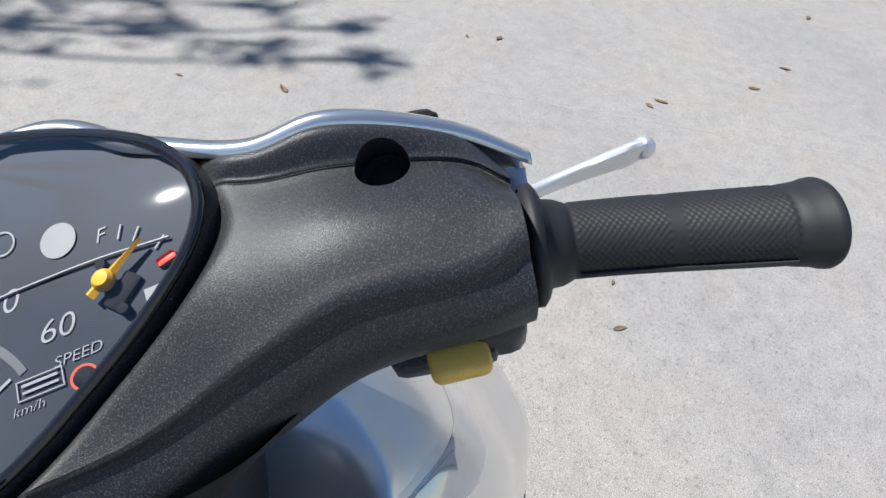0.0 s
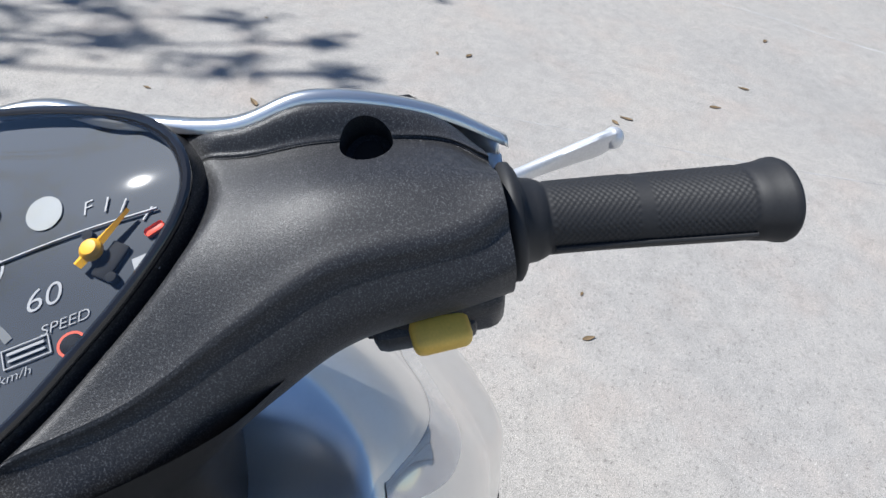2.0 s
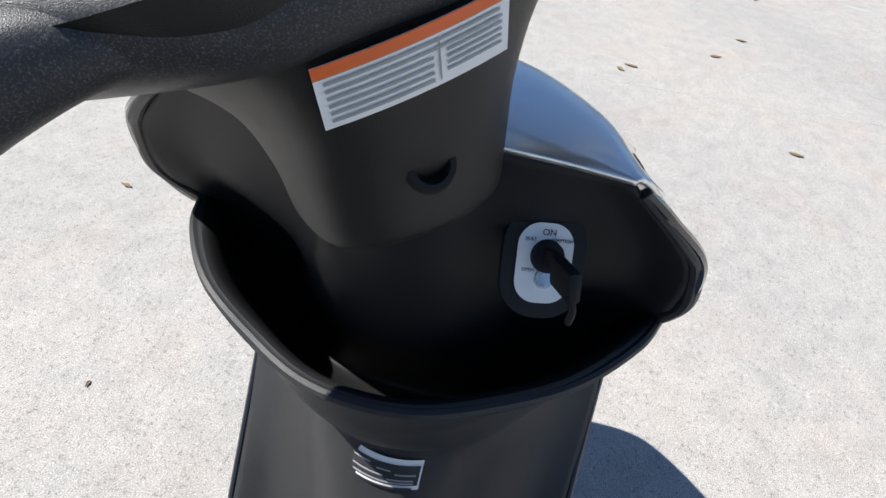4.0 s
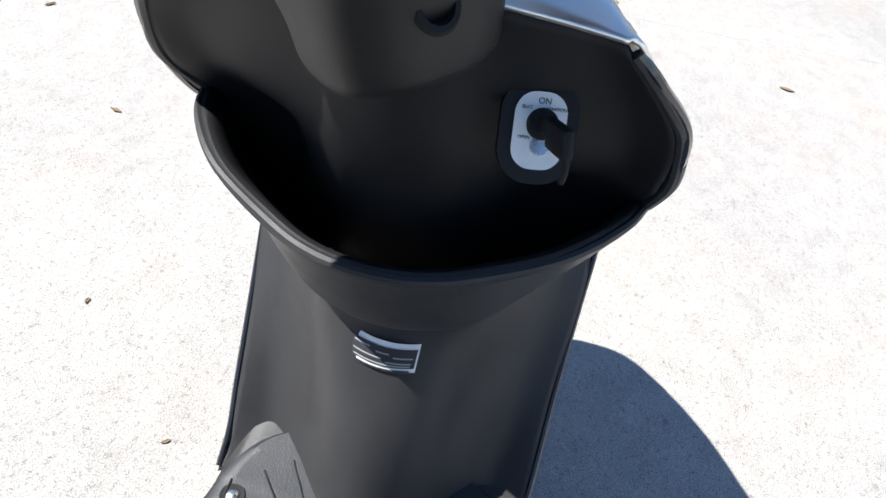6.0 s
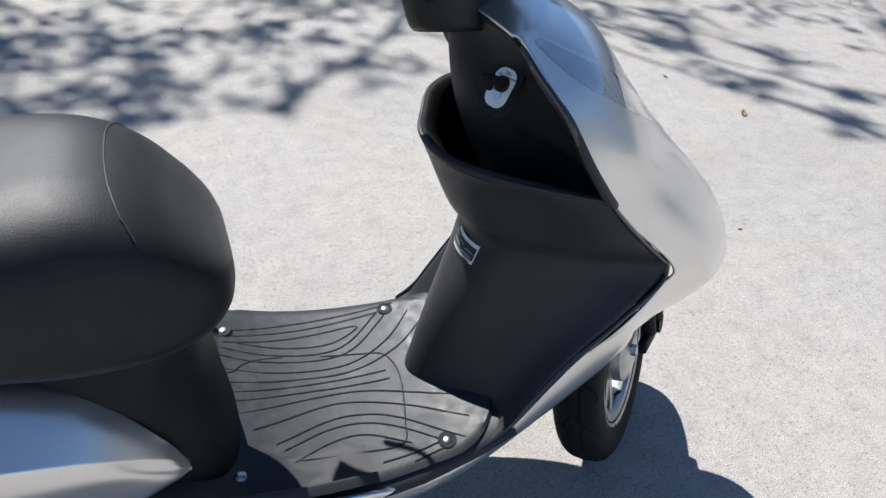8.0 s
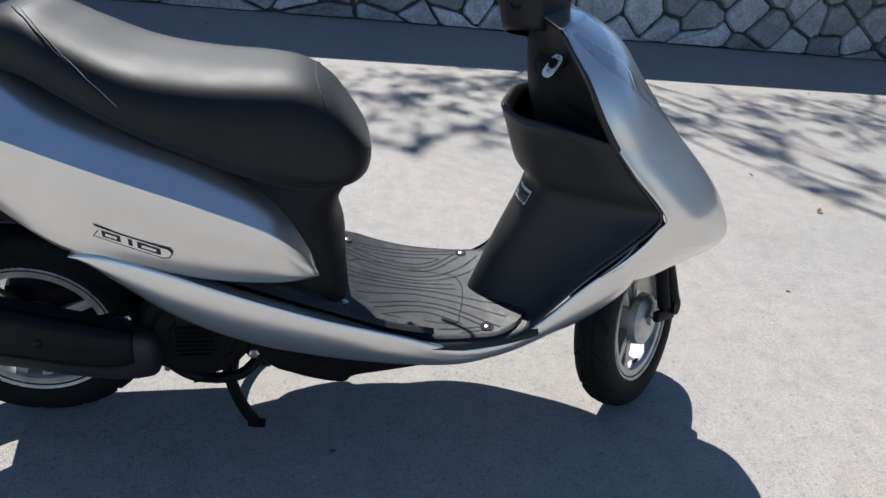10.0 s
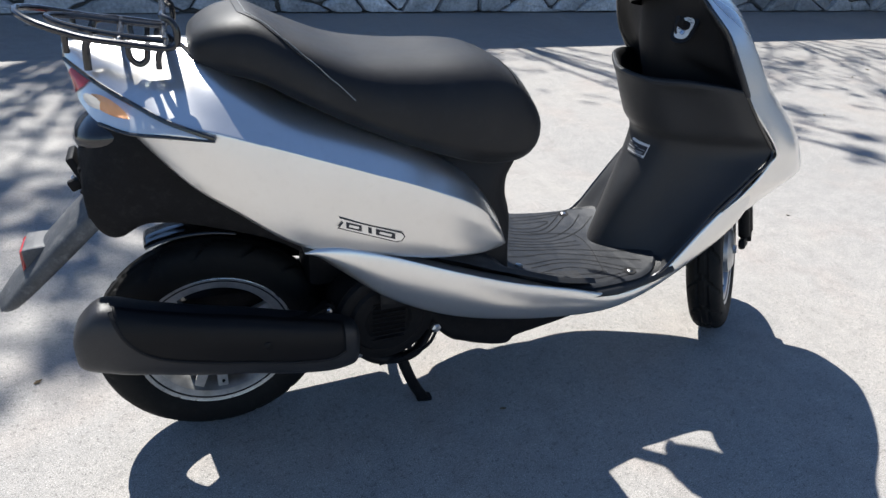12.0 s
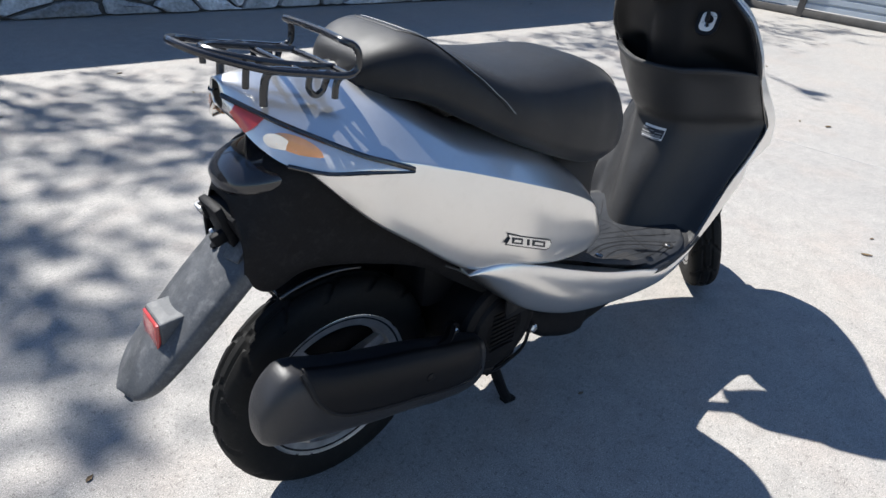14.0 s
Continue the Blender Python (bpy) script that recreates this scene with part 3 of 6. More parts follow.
part("shield_shoulder", drawn_in(shoulder(1)), SHIELD, scooter)
part("shield_shoulder", shifted(shoulder(-1)), SHIELD, scooter)
part("shield_trim", drawn_in(shield_edge(1)), GLOSS, scooter)
part("shield_trim", shifted(shield_edge(-1)), GLOSS, scooter)


def rim_edge():
    half = [(1.010, -0.187, 0.659), (0.966, -0.167, 0.665), (0.918, -0.127, 0.665), (0.889, -0.076, 0.657), (0.873, -0.038, 0.655), (0.868, 0.0, 0.655)]
    return tube(half + [(x, -y, z) for x, y, z in half[-2::-1]], 0.004, 90, 8)


for place_ in ((1.018, 0.164, 0.388), (0.978, 0.140, 0.350)):
    part("wing_screw", lathe([(0.0, 0.0035), (0.002, 0.003), (0.0024, 0.0)], place_, (-0.85, -0.2, 0.5), 12), BLACK_AND_SHADE, scooter, "small dark screw in the leg shield's wing")
part("pocket_rim", drawn_in(rim_edge()), SHIELD, scooter, "rounded black rim of the pocket")


# floor
def floor_z(x):
    """Height of the floor board along the scooter."""
    return spline([(0.45, 0, 0.367), (0.55, 0, 0.322), (0.65, 0, 0.289), (0.75, 0, 0.273), (0.85, 0, 0.271), (0.93, 0, 0.279), (0.97, 0, 0.302)], 105)[max(0, min(104, round((x - 0.45) / 0.005)))].z


def floor_board():
    rows = []
    for i in range(50):
        x = 0.47 + 0.475 * i / 49
        z = floor_z(x) - 0.004
        w = 0.181 - 0.012 * min(1.0, max(0.0, (x - 0.80) / 0.14))
        rows.append([(x, w * (-1 + 2 * j / 24) * (1.0 if j < 13 else 0.94 + max(0.0, 0.86 - x)), z - (0.010 if j in (0, 24) else 0.002 if j in (1, 23) else 0)) for j in range(25)])
    return skin(rows)


part("floor_board", floor_board(), SHIELD, scooter, thick=0.012)


def mat_half_width(x):
    """Half the mat's width, rounded off towards the leg shield."""
    if x < 0.62:
        return 0.162 - 0.30 * (0.62 - x)
    if x < 0.85:
        return 0.162
    return 0.088 + 0.074 * math.sqrt(max(0.0, 1 - ((x - 0.85) / 0.084) ** 2))


def left_flare(x):
    """How much further the floor reaches to the left towards the seat."""
    return 1.0 + max(0.0, 0.86 - x) * 1.15


def floor_mat():
    rows = []
    for i in range(80):
        x = 0.535 + 0.398 * i / 79
        w = mat_half_width(x)
        rows.append([(x, w * (-1 + 2 * j / 40) * (1.0 if j < 21 else left_flare(x)) - 0.003, floor_z(x) + 0.002 - (0.004 if j in (0, 40) else 0)) for j in range(41)])
    return skin(rows)


mat = part("floor_mat", floor_mat(), MAT, scooter, "ribbed grey-black rubber floor mat, dusty and wet in spots")


def groove(points, r=0.0009):
    """A near-black strip that follows the mat, coloured as the shade in its grooves."""
    path = spline([(x, y, 0) for x, y in points], 40)
    rows = []
    for i, q in enumerate(path):
        a, b = path[max(0, i - 1)], path[min(39, i + 1)]
        side = Vector((-(b - a).y, (b - a).x, 0)).normalized() * r
        z = floor_z(q.x) + 0.0032
        rows.append([(q.x + side.x, q.y + side.y, z), (q.x, q.y, z + 0.0003), (q.x - side.x, q.y - side.y, z)])
    return skin(rows)


GROOVES = [
    [(0.572, 0.15), (0.702, 0.151), (0.868, 0.145)],
    [(0.571, 0.139), (0.677, 0.136), (0.838, 0.135)],
    [(0.586, 0.125), (0.673, 0.12), (0.792, 0.118), (0.759, 0.096), (0.716, 0.094), (0.661, 0.104), (0.606, 0.122)],
    [(0.584, 0.112), (0.646, 0.091), (0.724, 0.077), (0.774, 0.087), (0.835, 0.134)],
    [(0.56, 0.105), (0.625, 0.081), (0.721, 0.064), (0.778, 0.072), (0.845, 0.123)],
    [(0.575, 0.07), (0.668, 0.05), (0.76, 0.043), (0.829, 0.069), (0.885, 0.116)],
    [(0.58, 0.043), (0.672, 0.034), (0.764, 0.028), (0.84, 0.049), (0.903, 0.09)],
    [(0.583, 0.024), (0.688, 0.02), (0.811, 0.011)],
    [(0.584, 0.007), (0.685, 0.007), (0.811, -0.006)],
    [(0.583, -0.016), (0.681, -0.007), (0.759, -0.013), (0.833, -0.043), (0.912, -0.087)],
    [(0.601, -0.046), (0.696, -0.026), (0.753, -0.032), (0.825, -0.066), (0.893, -0.117)],
    [(0.627, -0.074), (0.697, -0.053), (0.747, -0.054), (0.8, -0.078), (0.875, -0.146)],
    [(0.635, -0.086), (0.697, -0.067), (0.75, -0.07), (0.797, -0.095), (0.846, -0.138)],
    [(0.644, -0.107), (0.699, -0.088), (0.748, -0.09), (0.803, -0.125)],
    [(0.651, -0.106), (0.729, -0.115), (0.79, -0.122), (0.806, -0.089), (0.823, -0.029), (0.827, 0.012), (0.816, 0.044), (0.782, 0.057), (0.723, 0.071)],
    [(0.575, 0.059), (0.592, 0.063), (0.609, 0.077), (0.633, 0.084), (0.666, 0.083)],
    [(0.755, -0.14), (0.797, -0.141), (0.84, -0.138)],
    [(0.796, -0.154), (0.833, -0.15), (0.857, -0.15)],
]
# The mat has no cuts; these dark strips paint their shade.
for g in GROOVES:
    part("groove", groove(g), BLACK_AND_SHADE, mat)


def floor_screw(x, y):
    z = floor_z(x)
    cup = part("screw_cup", lathe([(0.0032, 0.0095), (0.0036, 0.0125), (0.0030, 0.0135)], (x, y, z), (0, 0, 1), 28), BLACK_AND_SHADE, mat)
    # Flat near-black disc over the mat: shade of a well, put into the colour.
    part("dark_well", lathe([(0.0031, 0.0), (0.0031, 0.0098)], (x, y, z), (0, 0, 1), 28), BLACK_AND_SHADE, mat)
    part("screw", lathe([(0.0055, 0.0), (0.0052, 0.004), (0.0040, 0.0062), (0.0030, 0.0064)], (x, y, z), (0, 0, 1), 20), STEEL, mat, "bright steel screw head")


for x_, y_ in ((0.850, -0.140), (0.852, 0.137), (0.590, 0.150)):
    floor_screw(x_, y_)


# seat and the cover under it
def seat():
    # x, top z, half width, height of the widest place, lower edge z
    spec = [(0.026, 0.742, 0.030, 0.730, 0.716), (0.036, 0.764, 0.064, 0.740, 0.716), (0.072, 0.785, 0.096, 0.738, 0.712), (0.116, 0.791, 0.114, 0.728, 0.702), (0.170, 0.768, 0.132, 0.704, 0.676),
            (0.255, 0.738, 0.150, 0.665, 0.635), (0.350, 0.728, 0.152, 0.630, 0.596), (0.440, 0.728, 0.150, 0.604, 0.564), (0.500, 0.722, 0.142, 0.590, 0.550), (0.548, 0.697, 0.132, 0.584, 0.548), (0.584, 0.655, 0.116, 0.588, 0.554),
            (0.606, 0.624, 0.090, 0.592, 0.563), (0.616, 0.606, 0.056, 0.592, 0.572), (0.618, 0.598, 0.030, 0.590, 0.578)]
    rows = []
    for x, zt, w, zm, zl in spec:
        h = zt - zm
        half = [(x, 0.0, zt), (x, -0.50 * w, zt - 0.025 * h), (x, -0.81 * w, zt - 0.18 * h), (x, -0.960 * w, zt - 0.53 * h), (x, -w, zm), (x, -0.97 * w, 0.5 * (zm + zl)), (x, -0.86 * w, zl)]
        rows.append([(a, -b, c) for a, b, c in half[::-1]] + half[1:])
    return smooth_skin(rows, 80, 64, caps=False)


seat_ob = part("seat", seat(), VINYL, scooter, "padded black vinyl seat with a stitched rear seam", thick=0.01)


SEAT_SPEC = spline([(0.072, 0.785, 0.096), (0.116, 0.791, 0.114), (0.170, 0.768, 0.132), (0.255, 0.738, 0.150), (0.350, 0.728, 0.152), (0.440, 0.728, 0.150), (0.500, 0.722, 0.142), (0.548, 0.697, 0.132), (0.584, 0.655, 0.118)], 900)
SEAT_LOW = spline([(0.072, 0.738, 0), (0.116, 0.728, 0), (0.170, 0.704, 0), (0.255, 0.665, 0), (0.350, 0.630, 0), (0.440, 0.604, 0), (0.500, 0.590, 0), (0.548, 0.584, 0), (0.584, 0.588, 0)], 900)


def seat_point(x, f, lift=0.0005):
    """A place on the seat's cover, f from -1 (right) to 1 (left)."""
    k = min(range(900), key=lambda i: abs(SEAT_SPEC[i].x - x))
    zt, w, h = SEAT_SPEC[k].y, SEAT_SPEC[k].z, SEAT_SPEC[k].y - SEAT_LOW[k].y
    prof = spline([(0, 0, 0), (0.50, -0.025, 0), (0.81, -0.18, 0), (0.960, -0.53, 0), (1.0, -1.0, 0)], 60)[min(59, int(abs(f) * 59))]
    return (x, math.copysign(prof.x * w + lift, f), zt + prof.y * h + lift)


def welt(x0, x1, r=0.0010):
    """Raised seam over the rear hump of the seat."""
    pts = []
    for i in range(41):
        f = -1 + 2 * i / 40
        pts.append(seat_point(x0 + (x1 - x0) * max(0, abs(f) - 0.25) ** 1.3 / 0.69, f * 0.90))
    return tube(pts, r, 120, 6)


def front_welt():
    """The seam that closes the cover over the nose of the seat."""
    pts = []
    for i in range(33):
        f = -0.50 + 1.0 * i / 32
        pts.append(seat_point(0.521 + 3.6 * (0.135 * f) ** 2, f))
    return tube(pts, 0.0010, 100, 6)


part("nose_seam", front_welt(), VINYL, seat_ob, "curved seam over the nose of the seat")
part("seam", welt(0.098, 0.235), VINYL, seat_ob, "double stitched seam")
part("stitching", welt(0.109, 0.246, 0.0006), GREY_PRINT, seat_ob, "pale stitching along the seam")


def under_seat():
    """The black cover under the seat front, falling to the floor."""
    rows = []
    for z, xf, w, xs in ((0.590, 0.580, 0.10, 0.46), (0.550, 0.588, 0.118, 0.47), (0.508, 0.568, 0.130, 0.47), (0.470, 0.566, 0.137, 0.46), (0.425, 0.578, 0.142, 0.45), (0.360, 0.582, 0.146, 0.44), (0.300, 0.588, 0.150, 0.44)):
        half = [(xs - 0.15, -w - 0.004, z), (xs, -w, z), (xf - 0.045, -0.88 * w, z), (xf - 0.010, -0.55 * w, z), (xf, 0, z)]
        rows.append(half + [(x, -y, zz) for x, y, zz in half[-2::-1]])
    return smooth_skin(rows, 30, 48)


# Takes the same darkened colour as the pocket.
part("under_seat_cover", under_seat(), SHADED_PLASTIC, scooter, thick=0.004)


def step_cover(side):
    """The black ledge between the side panel and the skirt."""
    rows = []
    stations = ((0.36, 0.186, 0.418), (0.42, 0.182, 0.396), (0.50, 0.178, 0.362), (0.58, 0.176, 0.332), (0.66, 0.174, 0.303), (0.74, 0.173, 0.286))
    for x, yo, zo in stations if side < 0 else stations[:4]:
        rows.append([(x, side * yo, zo), (x, side * (yo - 0.012), zo + 0.006), (x, side * 0.152, floor_z(max(x, 0.46)) + 0.004 if x > 0.5 else zo + 0.012), (x, side * 0.10, floor_z(max(x, 0.46)) + 0.003 if x > 0.5 else zo + 0.012)])
    return smooth_skin(rows, 30, 12)


part("step_cover", step_cover(-1), SHIELD, scooter)
part("step_cover", step_cover(1), SHIELD, scooter)
part("step_screw", lathe([(0.006, 0.0), (0.0055, 0.005), (0.004, 0.0075), (0.0, 0.008)], (0.575, -0.135, 0.332), (0.2, 0, 1), 20), STEEL, scooter, "bright steel screw head")


# ---- tail ----
UP_LINE = [(-0.134, -0.012, 0.724), (-0.108, -0.050, 0.710), (-0.084, -0.078, 0.698), (-0.052, -0.108, 0.684), (-0.016, -0.140, 0.669), (0.014, -0.158, 0.660), (0.044, -0.168, 0.649)]
LOW_LINE = [(-0.133, -0.012, 0.714), (-0.127, -0.040, 0.692), (-0.118, -0.070, 0.674), (-0.098, -0.104, 0.658), (-0.062, -0.135, 0.652), (-0.015, -0.155, 0.651), (0.044, -0.169, 0.646)]


def lamp_shell(f0, f1, out, n=24, rows_n=8):
    """A strip of the tail lamp between two places along it, standing out from the body."""
    a, b = spline(UP_LINE, 61), spline(LOW_LINE, 61)
    rows = []
    for i in range(n):
        k = min(60, max(0, round((f0 + (f1 - f0) * i / (n - 1)) * 60)))
        way = Vector((-0.5, -0.8, -0.15)).normalized()
        rows.append([a[k].lerp(b[k], j / (rows_n - 1)) + way * (out * math.sin(math.pi * (0.12 + 0.76 * j / (rows_n - 1)))) for j in range(rows_n)])
    return skin(rows)


def tail_lamp(mirror):
    side = (lambda b: flipped(b)) if mirror else (lambda b: b)
    lamp = part("tail_lamp", side(lamp_shell(0.0, 0.98, 0.006, 48)), SILVER_LENS, scooter, "wedge-shaped tail lamp, red at the back with an amber bulb")
    part("red_lens", side(lamp_shell(0.06, 0.22, 0.0085, 24)), RED_LENS, lamp, "red brake lens")
    a, b = spline(UP_LINE, 61), spline(LOW_LINE, 61)
    way = Vector((-0.5, -0.8, -0.15)).normalized()
    mid = (a[27].lerp(b[27], 0.46)) + way * 0.006
    along = (a[34] - a[20]).normalized()
    across = along.cross(way).normalized()
    rows = [[mid + r * (0.034 * math.cos(t) * along + 0.0165 * math.sin(t) * across) + way * 0.005 * (1 - r * r) for t in [2 * math.pi * k / 32 for k in range(32)]] for r in (0.02, 0.3, 0.6, 0.85, 1.0)]
    part("indicator_lens", side(skin(rows, True)), AMBER_LENS, lamp, "amber indicator behind the clear lens")
    cup = [[mid - along * 0.024 + r * (0.017 * math.cos(t) * along + 0.0105 * math.sin(t) * across) + way * (0.0054 - 0.002 * r * r) for t in [2 * math.pi * k / 24 for k in range(24)]] for r in (0.02, 0.5, 1.0)]
    part("bulb_reflector", side(skin(cup, True)), SILVER_LENS, lamp, "pale reflector beside the amber bulb")
    part("lamp_trim", side(tube([p + way * 0.004 for p in spline(UP_LINE, 14)], 0.0035, 60, 8)), GLOSS, lamp)
    part("lamp_trim", side(tube([p + way * 0.003 for p in spline(LOW_LINE[3:], 10)], 0.0028, 40, 8)), GLOSS, lamp)
    part("clip", side(ball((0.004, 0.004, 0.004), pose(-0.014, -0.147, 0.646))), STEEL, lamp)


tail_lamp(False)
tail_lamp(True)


def plate_lamp():
    rows = []
    for x, w, zt, zb in ((-0.148, 0.016, 0.614, 0.600), (-0.140, 0.040, 0.628, 0.592), (-0.118, 0.060, 0.644, 0.584), (-0.082, 0.071, 0.656, 0.580), (-0.034, 0.078, 0.664, 0.580)):
        rows.append([(x, w * math.cos(t), 0.5 * (zt + zb) + 0.5 * (zt - zb) * math.sin(t)) for t in [2 * math.pi * k / 16 for k in range(16)]])
    return smooth_skin(rows, 24, 40, True, True)


part("plate_lamp", plate_lamp(), GLOSS, scooter, "rounded gloss black lamp hood over the rear mudguard")


def plate_bracket():
    bm = joined(block((0.03, 0.09, 0.05), pose(-0.128, 0, 0.552, 0, -25, 0), 0.008), block((0.012, 0.055, 0.075), pose(-0.146, 0.0, 0.545, 0, -20, 0), 0.003),
                block((0.02, 0.016, 0.022), pose(-0.153, 0.022, 0.562, 0, -20, 0), 0.003), block((0.02, 0.012, 0.018), pose(-0.158, -0.018, 0.535, 0, -20, 0), 0.003))
    return bm


bracket = part("plate_bracket", plate_bracket(), ENGINE, scooter, "black bracket left bare without a plate")
part("bracket_clip", block((0.010, 0.018, 0.012), pose(-0.162, 0.024, 0.563, 0, -20, 0), 0.002), STEEL, bracket, "worn bright metal clip")
part("bracket_clip", lathe([(0.004, 0.0), (0.004, 0.004), (0.0, 0.005)], (-0.160, -0.004, 0.540), (-1, 0, -0.3), 16), STEEL, bracket)


def rear_fender():
    # place along the fender, half width, lip depth
    spec = [(-0.112, 0.535, 0.060, 0.030), (-0.145, 0.508, 0.062, 0.030), (-0.190, 0.466, 0.062, 0.030), (-0.235, 0.420, 0.060, 0.027), (-0.274, 0.378, 0.056, 0.022), (-0.292, 0.356, 0.048, 0.016), (-0.304, 0.341, 0.032, 0.008), (-0.307, 0.337, 0.012, 0.003)]
    rows = []
    for x, z, w, lip in spec:
        n = Vector((-0.70, 0, 0.71))
        c = Vector((x, 0, z))
        rows.append([c + Vector((0, w, 0)) - n * lip, c + Vector((0, 0.96 * w, 0)) - n * 0.006, c + Vector((0, 0.62 * w, 0)), c + Vector((0, 0.25 * w, 0)) + n * 0.005, c + n * 0.006,
                     c - Vector((0, 0.25 * w, 0)) + n * 0.005, c - Vector((0, 0.62 * w, 0)), c - Vector((0, 0.96 * w, 0)) - n * 0.006, c - Vector((0, w, 0)) - n * lip])
    return smooth_skin(rows, 44, 33)


fender = part("rear_mudguard", rear_fender(), FENDER, scooter, "faded grey-black plastic rear mudguard", thick=0.003)


def reflector():
    """A box hood that stands off the mudguard and holds the reflector upright."""
    rows = []
    for x, zt, zb, w in ((-0.196, 0.440, 0.416, 0.026), (-0.212, 0.441, 0.396, 0.029), (-0.236, 0.440, 0.382, 0.030), (-0.252, 0.438, 0.370, 0.030)):
        rows.append([(x, -w, zb), (x, -w, zt), (x, w, zt), (x, w, zb)])
    return skin(rows, True, False, True)


part("reflector_mount", reflector(), FENDER, fender, "grey reflector mount", smooth=False, bevel=0.003)
part("reflector", block((0.006, 0.053, 0.064), pose(-0.255, 0.0, 0.403, 0, 4, 0), 0.0025, 3), RED_LENS, fender, "red rear reflector")
part("mount_bolt", lathe([(0.0, 0.006), (0.006, 0.006), (0.008, 0.0)], (-0.152, 0.010, 0.508), (-0.7, 0, 0.7), 8), ENGINE, fender)
part("mount_pad", block((0.034, 0.030, 0.006), pose(-0.140, -0.030, 0.518, 0, -45, 15), 0.003), FENDER, fender)


def inner_fender():
    rows = []
    for x, zt, w, zl, wl in ((-0.146, 0.585, 0.040, 0.490, 0.060), (-0.128, 0.615, 0.052, 0.468, 0.066), (-0.106, 0.640, 0.060, 0.466, 0.072), (-0.072, 0.648, 0.075, 0.486, 0.080), (-0.033, 0.640, 0.088, 0.488, 0.088), (0.030, 0.610, 0.100, 0.476, 0.100), (0.120, 0.590, 0.115, 0.446, 0.112),
                             (0.200, 0.580, 0.120, 0.392, 0.115), (0.280, 0.56, 0.125, 0.340, 0.115), (0.360, 0.54, 0.125, 0.310, 0.115)):
        half = [(x, -wl + 0.012, zl), (x, -wl, zl + 0.004), (x, -wl - 0.002, 0.5 * (zl + zt)), (x, -w, zt - 0.02), (x, -0.7 * w, zt), (x, 0, zt + 0.004)]
        rows.append(half + [(a, -b, c) for a, b, c in half[-2::-1]])
    return smooth_skin(rows, 44, 44)


part("air_box", block((0.32, 0.085, 0.19), pose(0.125, 0.103, 0.405, 0, 10, 0), 0.02, 3), ENGINE, scooter, "black air filter box beside the rear wheel")
part("inner_mudguard", inner_fender(), ENGINE, scooter, "black plastic lower body over the rear wheel", thick=0.004)


def hugger():
    """A short plastic guard close over the rear tyre."""
    rows = []
    for k in range(14):
        a = radians(76 + 38 * k / 13)
        r = 0.226 + 0.006 * k / 13
        rows.append([(0.012 + r2 * math.cos(a), y - 0.004, 0.205 + r2 * math.sin(a)) for y, r2 in ((-0.024, r - 0.006), (-0.020, r - 0.001), (-0.004, r), (0.010, r + 0.001), (0.025, r), (0.042, r - 0.002), (0.046, r - 0.010))])
    return smooth_skin(rows, 30, 24)


guard_strip = part("tyre_guard", hugger(), GLOSS, scooter, "gloss black guard close over the rear tyre", thick=0.003)
part("guard_bolt", lathe([(0.0, 0.007), (0.005, 0.007), (0.007, 0.0)], (-0.036, -0.010, 0.418), (-0.15, -0.1, 1), 8), ENGINE, guard_strip)


# ---- wheels ----
def tyre_profile(width, r_in, r_out):
    w = width / 2
    pts = [(-w * 0.62, r_in), (-w * 0.80, r_in + 0.006), (-w * 0.97, r_in + 0.022), (-w, r_in + 0.036), (-w * 0.93, r_out - 0.020), (-w * 0.74, r_out - 0.008), (-w * 0.42, r_out - 0.0015), (0, r_out)]
    pts += [(-a, r) for a, r in pts[-2::-1]]
    return [(p.x, p.y) for p in spline([(a, r, 0) for a, r in pts], 47)]


def tread(t, a, r):
    """Slanted tread cuts across the tyre's crown."""
    if r < 0.186:
        return 0.0
    s = (t * 15 / math.pi + (1 if a > 0 else -1) * a * 34) % 2.0
    cut = 0.0
    if 0.10 < abs(a) * 25 < 0.95 and s < 0.30:
        cut = 0.0045
    if abs(abs(a) - 0.010) < 0.0016:
        cut = 0.0035
    return -cut


def spoke(angle, r0, r1, y, w0, w1):
    """One cast spoke."""
    c, s_ = math.cos(angle), math.sin(angle)
    rows = []
    for f in (0, 0.3, 0.7, 1.0):
        r = r0 + (r1 - r0) * f
        w = w0 + (w1 - w0) * f
        d = 0.010 - 0.003 * f
        ring = []
        for u, v in ((-w, -d), (w, -d), (w * 0.8, d), (-w * 0.8, d)):
            ring.append((r * c - u * s_, y + v - 0.012 * f * (1 if y < 0 else -1), r * s_ + u * c))
        rows.append(ring)
    return skin(rows, True, False, True)


